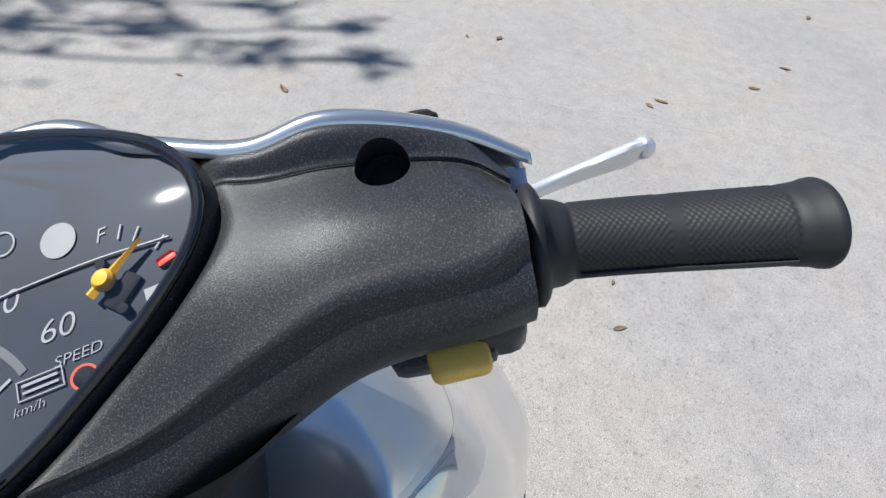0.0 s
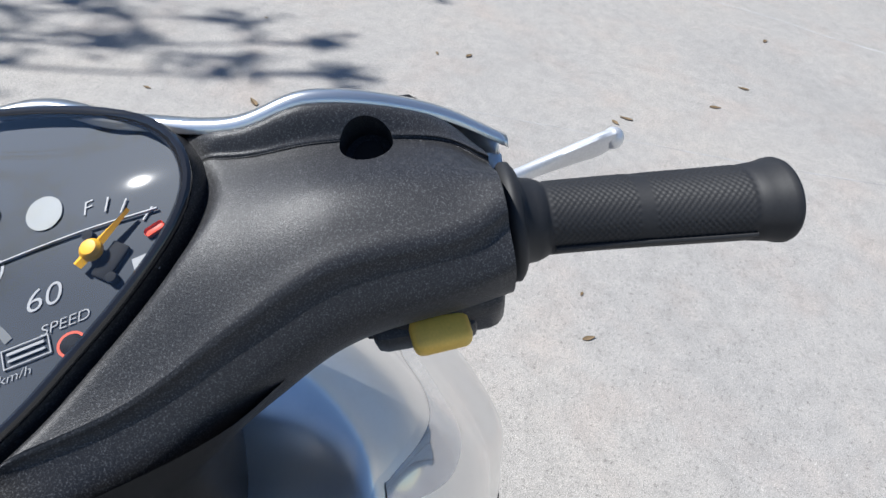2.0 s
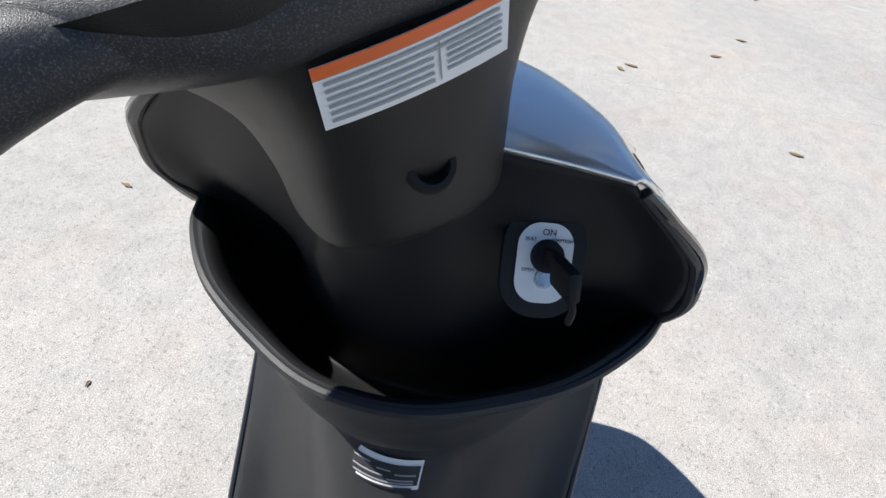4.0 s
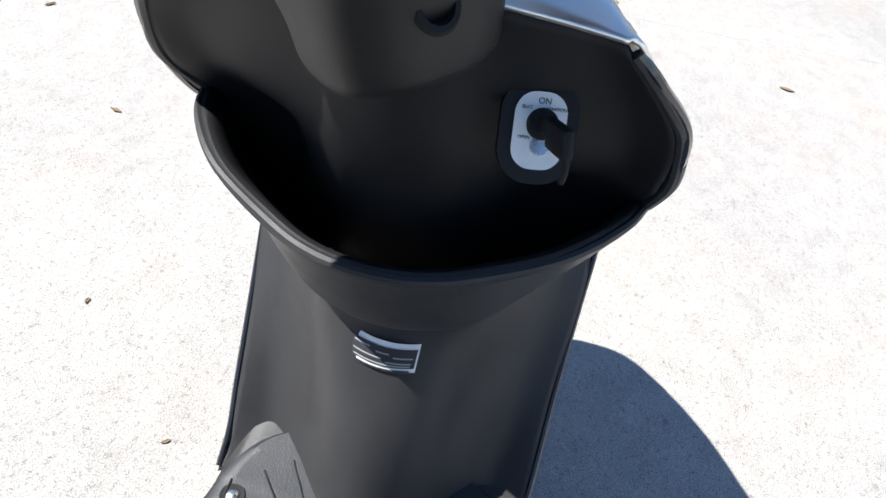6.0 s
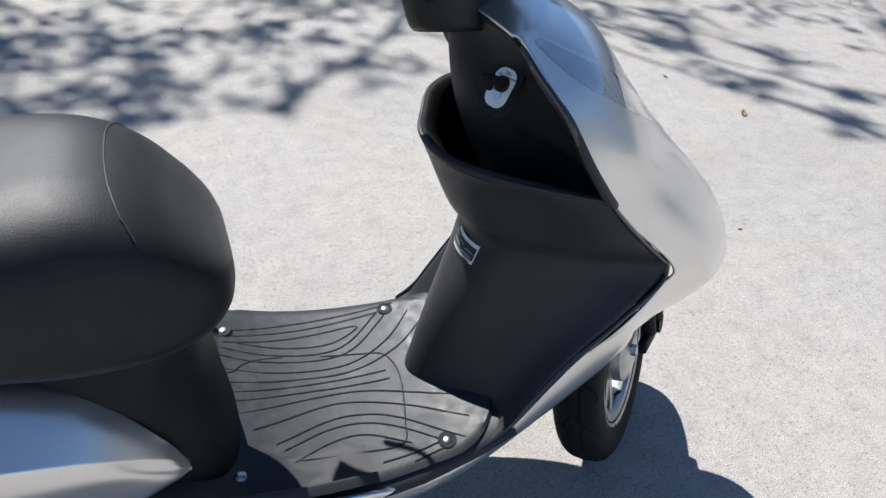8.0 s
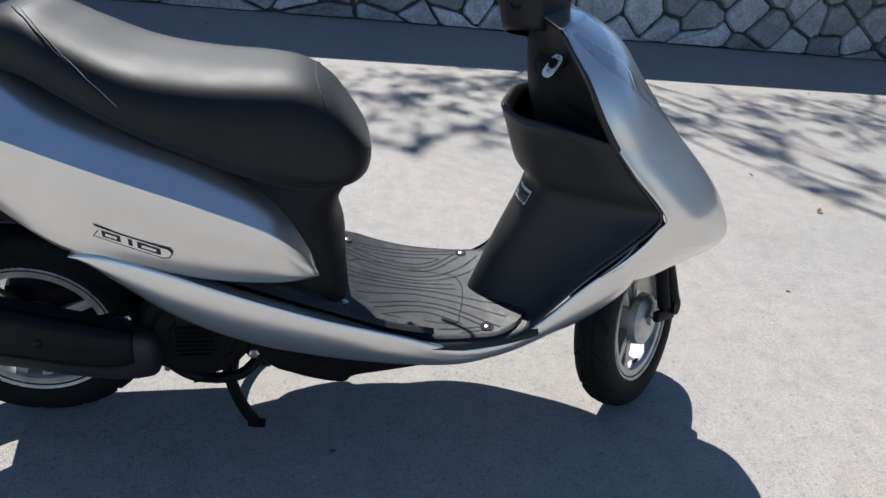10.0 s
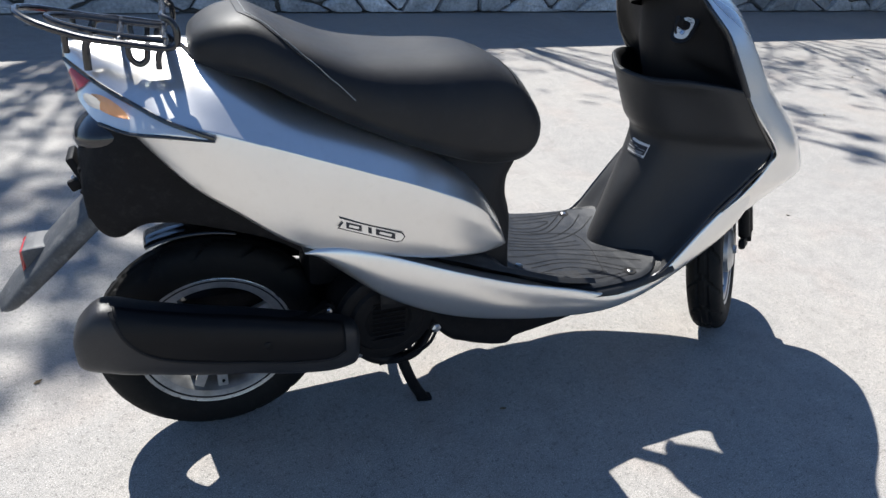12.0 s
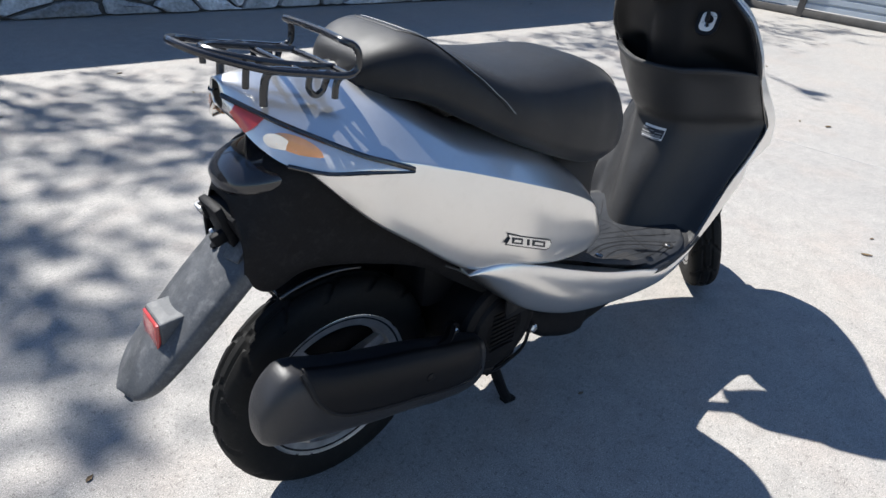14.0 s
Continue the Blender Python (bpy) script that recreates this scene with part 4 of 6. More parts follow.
def wheel(name, centre, turn, front):
    """A wheel with tyre, alloy rim, spokes and hub, in the place of its axle."""
    hub = group_part(name, scooter, centre)
    place = Matrix.Translation(centre) @ turn

    def put(nm, bm, mat, label=""):
        bm.transform(place)
        return part(nm, bm, mat, hub, label)

    put("tyre", lathe(tyre_profile(0.080, 0.130, 0.205), (0, 0, 0), (0, 1, 0), 300, tread), RUBBER, "black scooter tyre with slanted tread cuts")
    rim_profile = [(-0.030, 0.118), (-0.031, 0.131), (-0.034, 0.139), (-0.031, 0.1415), (-0.028, 0.138), (-0.026, 0.128), (-0.018, 0.119), (0.018, 0.119), (0.026, 0.128), (0.028, 0.138), (0.031, 0.1415), (0.034, 0.139), (0.031, 0.131), (0.030, 0.118),
                   (0.016, 0.111), (-0.016, 0.111), (-0.030, 0.118)]
    rim = put("rim", lathe(rim_profile, (0, 0, 0), (0, 1, 0), 96), ALLOY, "cast alloy rim with a bright lip")
    for y_ in (-0.033, 0.033):
        put("rim_lip", tube([(0.1395 * math.cos(t), y_, 0.1395 * math.sin(t)) for t in [2 * math.pi * k / 64 for k in range(64)]], 0.0017, 64, 8, True, True), STEEL, "bright rim lip")
    # Near-black rings, not cuts: their colour is the shade of the gap beside the lip.
    for y_ in (-0.0305, 0.0305):
        put("rim_groove", tube([(0.1330 * math.cos(t), y_, 0.1330 * math.sin(t)) for t in [2 * math.pi * k / 64 for k in range(64)]], 0.0022, 64, 8, True, True), BLACK_AND_SHADE, "dark ring drawn as a gap's shade inside the rim lip")
    for k in range(3):
        for d in (-0.20, 0.20):
            b = spoke(radians(90 + 120 * k + (20 if front else 48)) + d, 0.030, 0.114, -0.004, 0.011, 0.009)
            b.transform(place)
            part("spoke", b, ALLOY, hub)
    put("hub", lathe([(-0.036, 0.0), (-0.036, 0.020), (-0.030, 0.034), (-0.012, 0.040), (0.012, 0.042), (0.040, 0.050), (0.044, 0.046), (0.044, 0.0)], (0, 0, 0), (0, 1, 0), 40), ALLOY)
    put("axle_nut", lathe([(-0.056, 0.0), (-0.056, 0.010), (-0.042, 0.011), (-0.036, 0.014), (-0.030, 0.014)], (0, 0, 0), (0, 1, 0), 6), STEEL)
    put("valve", tube([(0.0, -0.012, -0.116), (0.0, -0.026, -0.100)], 0.003, 4, 8), BLACK_AND_SHADE)
    return hub


wheel("rear_wheel", Vector((0.012, -0.006, 0.205)), Matrix.Identity(4), False)

STEER = radians(33)
STEER_AXIS = Vector((-0.39, 0, 0.92)).normalized()
STEER_PLACE = Vector((0.90, 0.0, 0.83))
_pivot = Vector((0.88, 0.0, 0.95))
_trim = Matrix.Translation(_pivot + Vector((0.0060, 0.0047, 0.0025))) @ Matrix.Rotation(radians(7.0), 4, Vector((-0.112, 0.440, -0.891))) @ Matrix.Translation(-_pivot)
HEAD = _trim @ Matrix.Translation((-0.009, 0.015, 0.003)) @ Matrix.Translation(STEER_PLACE) @ Matrix.Rotation(STEER, 4, STEER_AXIS) @ Matrix.Translation(-STEER_PLACE)
FRONT_AXLE = Vector((1.224, -0.012, 0.202))
FLAT_TURN = Matrix.Rotation(radians(43), 4, STEER_AXIS)
wheel("front_wheel", FRONT_AXLE, FLAT_TURN, True)


def fork():
    """Fork legs ahead of the wheel with short trailing links."""
    bms = []
    for y in (-0.072, 0.072):
        bms.append(tube([(1.08, y, 0.52), (1.20, y, 0.36), (1.262, y, 0.235)], 0.016, 24, 14))
        bms.append(block((0.100, 0.016, 0.026), pose(1.225, y * 0.94, 0.212, 0, 12, 0), 0.006))
        bms.append(lathe([(-0.012, 0.0), (-0.012, 0.020), (0.012, 0.020), (0.012, 0.0)], (1.262, y, 0.224), (0, 1, 0), 20))
        bms.append(tube([(1.215, y * 0.98, 0.235), (1.165, y * 0.98, 0.40)], 0.014, 4, 12, straight=True))
    b = joined(*bms)
    b.transform(Matrix.Translation(FRONT_AXLE) @ FLAT_TURN @ Matrix.Translation((-1.190, 0, -0.205)))
    return b


part("fork", fork(), ENGINE, scooter, "black front fork with short links")


def drum():
    b = lathe([(-0.048, 0.0), (-0.048, 0.042), (-0.040, 0.058), (-0.024, 0.060)], (0, 0, 0), (0, 1, 0), 40)
    b.transform(Matrix.Translation(FRONT_AXLE) @ FLAT_TURN)
    return b


part("drum_plate", drum(), ALLOY, scooter, "grey cast brake plate on the front hub")


def front_inner():
    """The dark liner above the front wheel inside the cowl."""
    rows = []
    for i in range(24):
        a = radians(88 + 60 * i / 23)
        r = 0.245
        rows.append([(1.20 + r * math.cos(a) * 0.9, y, 0.205 + r * math.sin(a)) for y in (-0.13, -0.10, -0.05, 0, 0.05, 0.10, 0.13)])
    return skin(rows)


part("wheel_liner", front_inner(), ENGINE, scooter, thick=0.003)


# ---- engine, exhaust and stand ----
def loop(x, y, z, w, h, n=20, power=3.0):
    """A rounded-square ring across the scooter."""
    out = []
    for k in range(n):
        t = 2 * math.pi * k / n
        c, s_ = math.cos(t), math.sin(t)
        out.append((x, y + w * math.copysign(abs(c) ** (2 / power), c), z + h * math.copysign(abs(s_) ** (2 / power), s_)))
    return out


# along the silencer: x, middle height, half width, half height, shift towards the wheel
SILENCER = [(-0.190, 0.326, 0.010, 0.014, 0.0), (-0.187, 0.327, 0.020, 0.028, 0.0), (-0.175, 0.335, 0.030, 0.044, 0.0), (-0.150, 0.342, 0.037, 0.059, 0.0), (-0.125, 0.337, 0.039, 0.063, 0.0), (-0.088, 0.325, 0.038, 0.061, 0.0), (-0.010, 0.302, 0.037, 0.060, 0.0),
            (0.056, 0.285, 0.036, 0.059, 0.002), (0.120, 0.265, 0.036, 0.058, 0.004), (0.190, 0.244, 0.034, 0.055, 0.010), (0.232, 0.232, 0.030, 0.048, 0.018), (0.248, 0.227, 0.025, 0.040, 0.024), (0.255, 0.225, 0.011, 0.017, 0.028)]


def muffler():
    return smooth_skin([loop(x, -0.154 + dy, z, w, h) for x, z, w, h, dy in SILENCER], 70, 40, True, True)


pipe = part("exhaust", muffler(), EXHAUST_CAP, scooter, "matt black exhaust silencer along the rear wheel")


def heat_shield():
    """The cover over the outer upper half, cut slantwise at the back."""
    rows = []
    for x, low in ((-0.126, 0.80), (-0.118, 0.45), (-0.104, 0.15), (-0.088, -0.03), (-0.060, -0.16), (0.0, -0.22), (0.060, -0.24), (0.130, -0.22), (0.190, -0.14), (0.220, 0.10)):
        z, w, h, dy = [float(np.interp(x, [q[0] for q in SILENCER], [q[k] for q in SILENCER])) for k in (1, 2, 3, 4)]
        ring = []
        for k in range(9):
            f = 1.03 + (low - 1.03) * k / 8
            ring.append((x, -0.154 + dy - (w + 0.0045) * max(0.0, 1 - min(1.0, abs(f) * 0.95) ** 3.0) ** (1 / 3.0), z + (h + 0.003) * f))
        rows.append(ring)
    return smooth_skin(rows, 36, 18)


def shield_lip():
    """The rolled edge of the heat shield, a dark line across the silencer."""
    pts = []
    for x, f in ((-0.130, 1.0), (-0.126, 0.80), (-0.118, 0.45), (-0.104, 0.15), (-0.088, -0.03), (-0.060, -0.16), (0.0, -0.22), (0.060, -0.24), (0.130, -0.22), (0.190, -0.14), (0.220, 0.10)):
        z, w, h, dy = [float(np.interp(x, [q[0] for q in SILENCER], [q[k] for q in SILENCER])) for k in (1, 2, 3, 4)]
        pts.append((x, -0.154 + dy - (w + 0.0030) * max(0.0, 1 - min(1.0, abs(f) * 0.93) ** 3.0) ** (1 / 3.0), z + (h + 0.002) * f - 0.002))
    return tube(pts, 0.0032, 80, 8)


part("shield_lip", shield_lip(), BLACK_AND_SHADE, pipe, "dark rolled edge of the heat shield")
guard = part("heat_shield", heat_shield(), EXHAUST, pipe, "black heat shield plate", thick=0.004)
for x_, z_ in ((-0.045, 0.365), (0.085, 0.318)):
    part("shield_bolt", lathe([(0.0, 0.0075), (0.004, 0.0075), (0.006, 0.004), (0.006, 0.0)], (x_, -0.188, z_ - 0.022), (0, -1, 0), 16), EXHAUST, pipe)
part("exhaust_mount", joined(tube([(0.10, -0.160, 0.316), (0.15, -0.150, 0.306), (0.200, -0.108, 0.292)], 0.010, 12, 8), lathe([(-0.006, 0.0), (-0.006, 0.015), (0.006, 0.015), (0.006, 0.0)], (0.201, -0.108, 0.290), (0, 1, 0), 20)), ENGINE, pipe)
part("mount_bolt", lathe([(0.0, 0.008), (0.006, 0.008), (0.008, 0.005), (0.008, 0.0)], (0.201, -0.114, 0.290), (0, -1, 0), 6), STEEL, pipe, "bright steel bolt")
part("exhaust_pipe", tube([(0.24, -0.105, 0.200), (0.30, -0.110, 0.150), (0.38, -0.095, 0.135), (0.43, -0.06, 0.17)], 0.011, 30, 12), EXHAUST, pipe, "black header pipe")


def engine():
    b = joined(
        lathe([(-0.030, 0.0), (-0.030, 0.100), (0.0, 0.104), (0.030, 0.098), (0.08, 0.090), (0.14, 0.085), (0.14, 0.0)], (0.312, -0.085, 0.257), (0, 1, 0), 48),
        block((0.40, 0.11, 0.16), pose(0.15, 0.057, 0.200, 0, 1, 0), 0.02),
        block((0.17, 0.20, 0.15), pose(0.39, 0.0, 0.252, 0, -4, 0), 0.025),
        block((0.12, 0.10, 0.13), pose(0.24, 0.0, 0.36, 0, 0, 0), 0.02),
        tube([(0.0, 0.075, 0.205), (0.02, 0.085, 0.42), (0.06, 0.09, 0.55)], 0.022, 10, 12),
    )
    return b


motor = part("engine", engine(), ENGINE, scooter, "grimy black engine and gearbox block")
FAN = Vector((0.312, -0.116, 0.257))
part("fan_cover", lathe([(0.0, 0.098), (0.008, 0.094), (0.012, 0.084), (0.010, 0.074), (0.016, 0.068), (0.018, 0.046), (0.012, 0.040), (0.012, 0.0)], FAN, (0, -1, 0), 64), ENGINE, motor, "round black cooling fan cover")
for k in range(9):
    part("cover_rib", block((0.064, 0.004, 0.003), pose(0.312, -0.1345, 0.217 + 0.010 * k, 0, 0, 0), 0.001), ENGINE, motor)
for a_ in (20, 95, 170, 235, 300):
    part("cover_bolt", lathe([(0.0, 0.006), (0.005, 0.006), (0.006, 0.0)], FAN + Vector((0.094 * math.cos(radians(a_)), -0.004, 0.094 * math.sin(radians(a_)))), (0, -1, 0), 8), STEEL if a_ == 235 else ENGINE, motor)


def carb():
    return joined(tube([(0.395, -0.10, 0.215), (0.425, -0.105, 0.205), (0.440, -0.09, 0.245)], 0.007, 14, 8), lathe([(-0.010, 0.0), (-0.010, 0.014), (0.010, 0.014), (0.010, 0.0)], (0.413, -0.112, 0.212), (0, 1, 0), 24),
                  tube([(0.445, -0.09, 0.262), (0.41, -0.115, 0.175), (0.36, -0.118, 0.150), (0.30, -0.118, 0.142)], 0.0035, 30, 8))


part("linkage", carb(), ENGINE, motor)
part("linkage_nut", lathe([(0.0, 0.010), (0.006, 0.010), (0.009, 0.006), (0.009, 0.0)], (0.413, -0.122, 0.212), (0, -1, 0), 6), STEEL, motor, "greasy steel nut")


def belly():
    rows = []
    for x, zt, zb, w in ((0.375, 0.330, 0.300, 0.118), (0.405, 0.320, 0.222, 0.124), (0.445, 0.305, 0.174, 0.128), (0.480, 0.295, 0.158, 0.130), (0.515, 0.285, 0.144, 0.130), (0.560, 0.280, 0.130, 0.128), (0.585, 0.275, 0.128, 0.126), (0.600, 0.270, 0.140, 0.124), (0.650, 0.262, 0.147, 0.122), (0.720, 0.255, 0.155, 0.118), (0.800, 0.250, 0.165, 0.110), (0.900, 0.265, 0.195, 0.105), (0.98, 0.31, 0.26, 0.10)):
        rows.append([(x, -w - 0.02, zt), (x, -w, 0.6 * zb + 0.4 * zt), (x, -w + 0.012, zb), (x, 0, zb - 0.004), (x, w - 0.012, zb), (x, w, 0.6 * zb + 0.4 * zt), (x, w + 0.02, zt)])
    return smooth_skin(rows, 50, 36)


part("belly_pan", belly(), ENGINE, scooter, "black under-floor belly pan", thick=0.003)


def stand():
    b = []
    for s_ in (-1, 1):
        b.append(tube([(0.352, s_ * 0.065, 0.155), (0.364, s_ * 0.085, 0.10), (0.385, s_ * 0.094, 0.045), (0.404, s_ * 0.096, 0.010)], 0.0115, 24, 10))
        b.append(block((0.034, 0.020, 0.010), pose(0.408, s_ * 0.097, 0.006, 0, 12, 0), 0.003))
    b.append(tube([(0.362, -0.084, 0.105), (0.362, 0.084, 0.105)], 0.009, 6, 10, straight=True))
    return joined(*b)


part("centre_stand", stand(), ENGINE, scooter, "black tube centre stand, folded down")


# ---- luggage rack ----
def bar(pts, r=0.0052, n=60, closed=False):
    return tube(pts, r, n, 10, closed)


def rack():
    right = [(-0.002, -0.070, 0.789), (0.010, -0.081, 0.783), (0.014, -0.084, 0.770), (0.010, -0.084, 0.754), (-0.008, -0.084, 0.750), (-0.050, -0.082, 0.756), (-0.105, -0.072, 0.764), (-0.160, -0.046, 0.779)]
    ring = [(0.000, -0.030, 0.790)] + right + [(-0.183, 0.0, 0.787)] + [(x, -y, zz) for x, y, zz in right[::-1]] + [(0.000, 0.030, 0.790)]
    bars = [
        bar(ring, 0.0047, 160, True),
        bar([(0.000, -0.050, 0.752), (-0.060, -0.048, 0.760), (-0.120, -0.034, 0.771), (-0.148, 0.0, 0.777), (-0.120, 0.034, 0.771), (-0.060, 0.048, 0.760), (0.000, 0.050, 0.752)], 0.0045, 60),
        bar([(-0.002, -0.084, 0.750), (-0.002, 0.0, 0.751), (-0.002, 0.084, 0.750)], 0.0045, 20),
        bar([(-0.060, -0.080, 0.757), (-0.060, 0.0, 0.757), (-0.060, 0.080, 0.757)], 0.0045, 20),
    ]
    for s_ in (-1, 1):
        bars.append(bar([(-0.108, s_ * 0.070, 0.765), (-0.122, s_ * 0.064, 0.768), (-0.124, s_ * 0.062, 0.760), (-0.125, s_ * 0.060, 0.742)], 0.0042, 24))
        bars.append(bar([(-0.066, s_ * 0.078, 0.759), (-0.092, s_ * 0.066, 0.760), (-0.100, s_ * 0.062, 0.752), (-0.103, s_ * 0.060, 0.735), (-0.104, s_ * 0.060, 0.718)], 0.0052, 30))
        bars.append(bar([(-0.049, s_ * 0.076, 0.758), (-0.050, s_ * 0.072, 0.740), (-0.046, s_ * 0.070, 0.730), (-0.038, s_ * 0.070, 0.726), (-0.030, s_ * 0.070, 0.731), (-0.027, s_ * 0.072, 0.740), (-0.025, s_ * 0.078, 0.755)], 0.0042, 40))
        bars.append(bar([(-0.006, s_ * 0.080, 0.750), (-0.011, s_ * 0.076, 0.743), (-0.014, s_ * 0.075, 0.734), (-0.015, s_ * 0.075, 0.720)], 0.0045, 16))
    bars.append(bar([(-0.002, 0.0, 0.751), (0.020, -0.020, 0.735), (0.040, -0.06, 0.722)], 0.006, 16))
    return joined(*bars)


part("luggage_rack", rack(), RACK, scooter, "black enamelled tube luggage rack behind the seat")


# ---- handlebar, meter and grips ----
head = group_part("handlebar", scooter, (0.88, 0.0, 0.95))


# how the moulded covers bow away from the plain shape: a place, and its shift
BOW = [((0.971, -0.050, 1.013), (-0.0162, -0.0027, 0.0120)), ((0.926, -0.106, 0.966), (0.0022, 0.0005, 0.0012)), ((0.887, 0.044, 0.972), (-0.0090, -0.0060, 0.0019)), ((0.874, 0.023, 0.967), (-0.0058, -0.0037, -0.0002)),
       ((0.836, -0.019, 0.917), (0.0086, 0.0029, 0.0003)), ((0.799, 0.033, 0.891), (0.0038, -0.0036, 0.0054)), ((0.843, -0.021, 0.892), (0.0093, 0.0030, 0.0)), ((0.812, 0.019, 0.948), (0.0030, 0.0015, -0.0043)),
       ((1.023, -0.226, 1.013), (-0.0194, 0.0031, 0.0063)), ((1.064, -0.152, 0.996), (0.0141, 0.0019, -0.0101)), ((0.906, 0.033, 0.985), (-0.0130, -0.0095, 0.0035)), ((0.828, 0.065, 0.951), (-0.0006, -0.0058, -0.0043)), ((0.745, 0.165, 0.890), (0.0, 0.004, -0.016))]
_bow_at = np.array([p for p, _ in BOW])
_bow_reach = lambda q: np.exp(-((q[:, None] - _bow_at[None]) ** 2).sum(-1) / (2 * 0.085 ** 2))
_bow_pull = np.linalg.solve(_bow_reach(_bow_at) + 0.05 * np.eye(len(BOW)), np.array([d for _, d in BOW]))


def headed(bm):
    """Brings a shape from its straight-ahead place to the turned handlebar."""
    bm.transform(HEAD)
    q = np.array([v.co for v in bm.verts])
    for v, d in zip(bm.verts, _bow_reach(q) @ _bow_pull):
        v.co += Vector(d)
    return bm


def hpart(name, bm, mat, label="", parent=None, **more):
    """A part of the turned handlebar, given in its straight-ahead place."""
    headed(bm)
    return part(name, bm, mat, parent or head, label, **more)


# y, then (x, z) of: visor, ridge, middle of the rear face, lower fold, lower rear, lower front, front
RIGHT_ARM = [
    (-0.175, (0.936, 0.973), (0.914, 0.977), (0.880, 0.975), (0.868, 0.955), (0.880, 0.934), (0.915, 0.932), (0.942, 0.952)),
    (-0.155, (0.940, 0.990), (0.927, 0.983), (0.873, 0.971), (0.864, 0.950), (0.878, 0.932), (0.920, 0.926), (0.955, 0.955)),
    (-0.110, (0.942, 1.002), (0.931, 0.988), (0.870, 0.970), (0.859, 0.946), (0.874, 0.928), (0.925, 0.918), (0.968, 0.955)),
    (-0.075, (0.944, 0.997), (0.934, 0.988), (0.860, 0.960), (0.847, 0.934), (0.864, 0.912), (0.925, 0.905), (0.972, 0.950)),
    (-0.030, (0.953, 1.004), (0.944, 0.995), (0.842, 0.945), (0.826, 0.918), (0.842, 0.894), (0.935, 0.886), (0.980, 0.950)),
]
ARM_MIDDLE = (0.025, (0.965, 1.011), (0.955, 0.999), (0.826, 0.943), (0.809, 0.920), (0.826, 0.888), (0.945, 0.875), (0.985, 0.950))
# the bars sweep back from the middle, so the other arm is the mirror image about a plane that turns with the stem
_sweep = Matrix.Translation((0.833, 0.020, 0.93)) @ Matrix.Rotation(radians(13), 4, STEER_AXIS)
MIRROR = _sweep @ Matrix.Diagonal((1, -1, 1, 1)) @ _sweep.inverted()
TWIST = Matrix.Translation((0.830, 0.008, 0.88)) @ Matrix.Rotation(radians(13), 4, STEER_AXIS) @ Matrix.Translation((-0.830, -0.008, -0.88))


def other_side(p):
    """The place on the other arm."""
    return MIRROR @ p


def arm_rows(shape):
    """One row of places for each station, from the right arm's end over the middle to the left arm's end."""
    right = [[Vector(q) for q in shape(*row)] for row in RIGHT_ARM]
    middle = [Vector(q) for q in shape(*ARM_MIDDLE)]
    return right + [middle] + [[other_side(q) for q in row] for row in right[::-1]]


def mirrored(bm):
    """The same shape on the other arm."""
    for v in bm.verts:
        v.co = other_side(v.co)
    bmesh.ops.reverse_faces(bm, faces=bm.faces)
    return bm


def rear_cover():
    def shape(y, a, b, c, d, e, f, g):
        a = (a[0], a[1] - 0.003)
        ridge = [(b[0] + 0.0012, b[1] + 0.0016), b, (b[0] - 0.003, b[1] - 0.0012)]
        crown = (0.5 * (b[0] + c[0]) - 0.002, 0.5 * (b[1] + c[1]) + 0.005)
        return [(x, y, z) for x, z in [a] + ridge + [crown, (c[0] + 0.007, c[1] + 0.0045), c, (c[0] - 0.0025, c[1] - 0.0065), d, e, f, g]]
    bm = smooth_skin(arm_rows(shape), 200, 150, True, True)
    for v in bm.verts:
        s_ = lens_share(v.co.x, v.co.y) if v.co.z > 0.93 and -0.12 < v.co.y < 0.22 else 9.0
        if s_ < 2.0:
            top = on_dial(v.co.x, v.co.y).z - 0.005 + max(0.0, s_ - 1.04) * 0.09
            gap = max(0.0, 1 - abs(v.co.z - top) / 0.004)
            v.co.z = min(v.co.z, top) - 0.001 * gap * gap
    return bm


SLOPE = 0.5


def on_dial(x, y, h=0.0):
    n = Vector((-SLOPE, 0, 1)).normalized()
    return Vector((x, y, 0.959 + SLOPE * (x - 0.87))) + n * h


LENS_OUTLINE = [(0.831, 0.045), (0.834, 0.020), (0.846, 0.002), (0.864, -0.016), (0.886, -0.037), (0.908, -0.054), (0.925, -0.059), (0.941, -0.053), (0.953, -0.038), (0.961, -0.015), (0.966, 0.015), (0.966, 0.045),
                (0.961, 0.080), (0.951, 0.110), (0.933, 0.140), (0.908, 0.158), (0.884, 0.158), (0.862, 0.143), (0.846, 0.110), (0.836, 0.075)]
_ring = spline([(x, y, 0) for x, y in LENS_OUTLINE], 120, True)
_mid = Vector((0.902, 0.042, 0))
_edge_angle = [math.atan2(q.y - _mid.y, q.x - _mid.x) for q in _ring]
_edge_reach = [math.hypot(q.x - _mid.x, q.y - _mid.y) for q in _ring]


def lens_share(x, y):
    """How far out a place lies from the meter's middle: 1 on the outline."""
    return math.hypot(x - _mid.x, y - _mid.y) / float(np.interp(math.atan2(y - _mid.y, x - _mid.x), _edge_angle, _edge_reach, period=2 * math.pi))


cover = hpart("handlebar_cover", rear_cover(), PLASTIC, "grained black plastic handlebar cover, dusty on top")


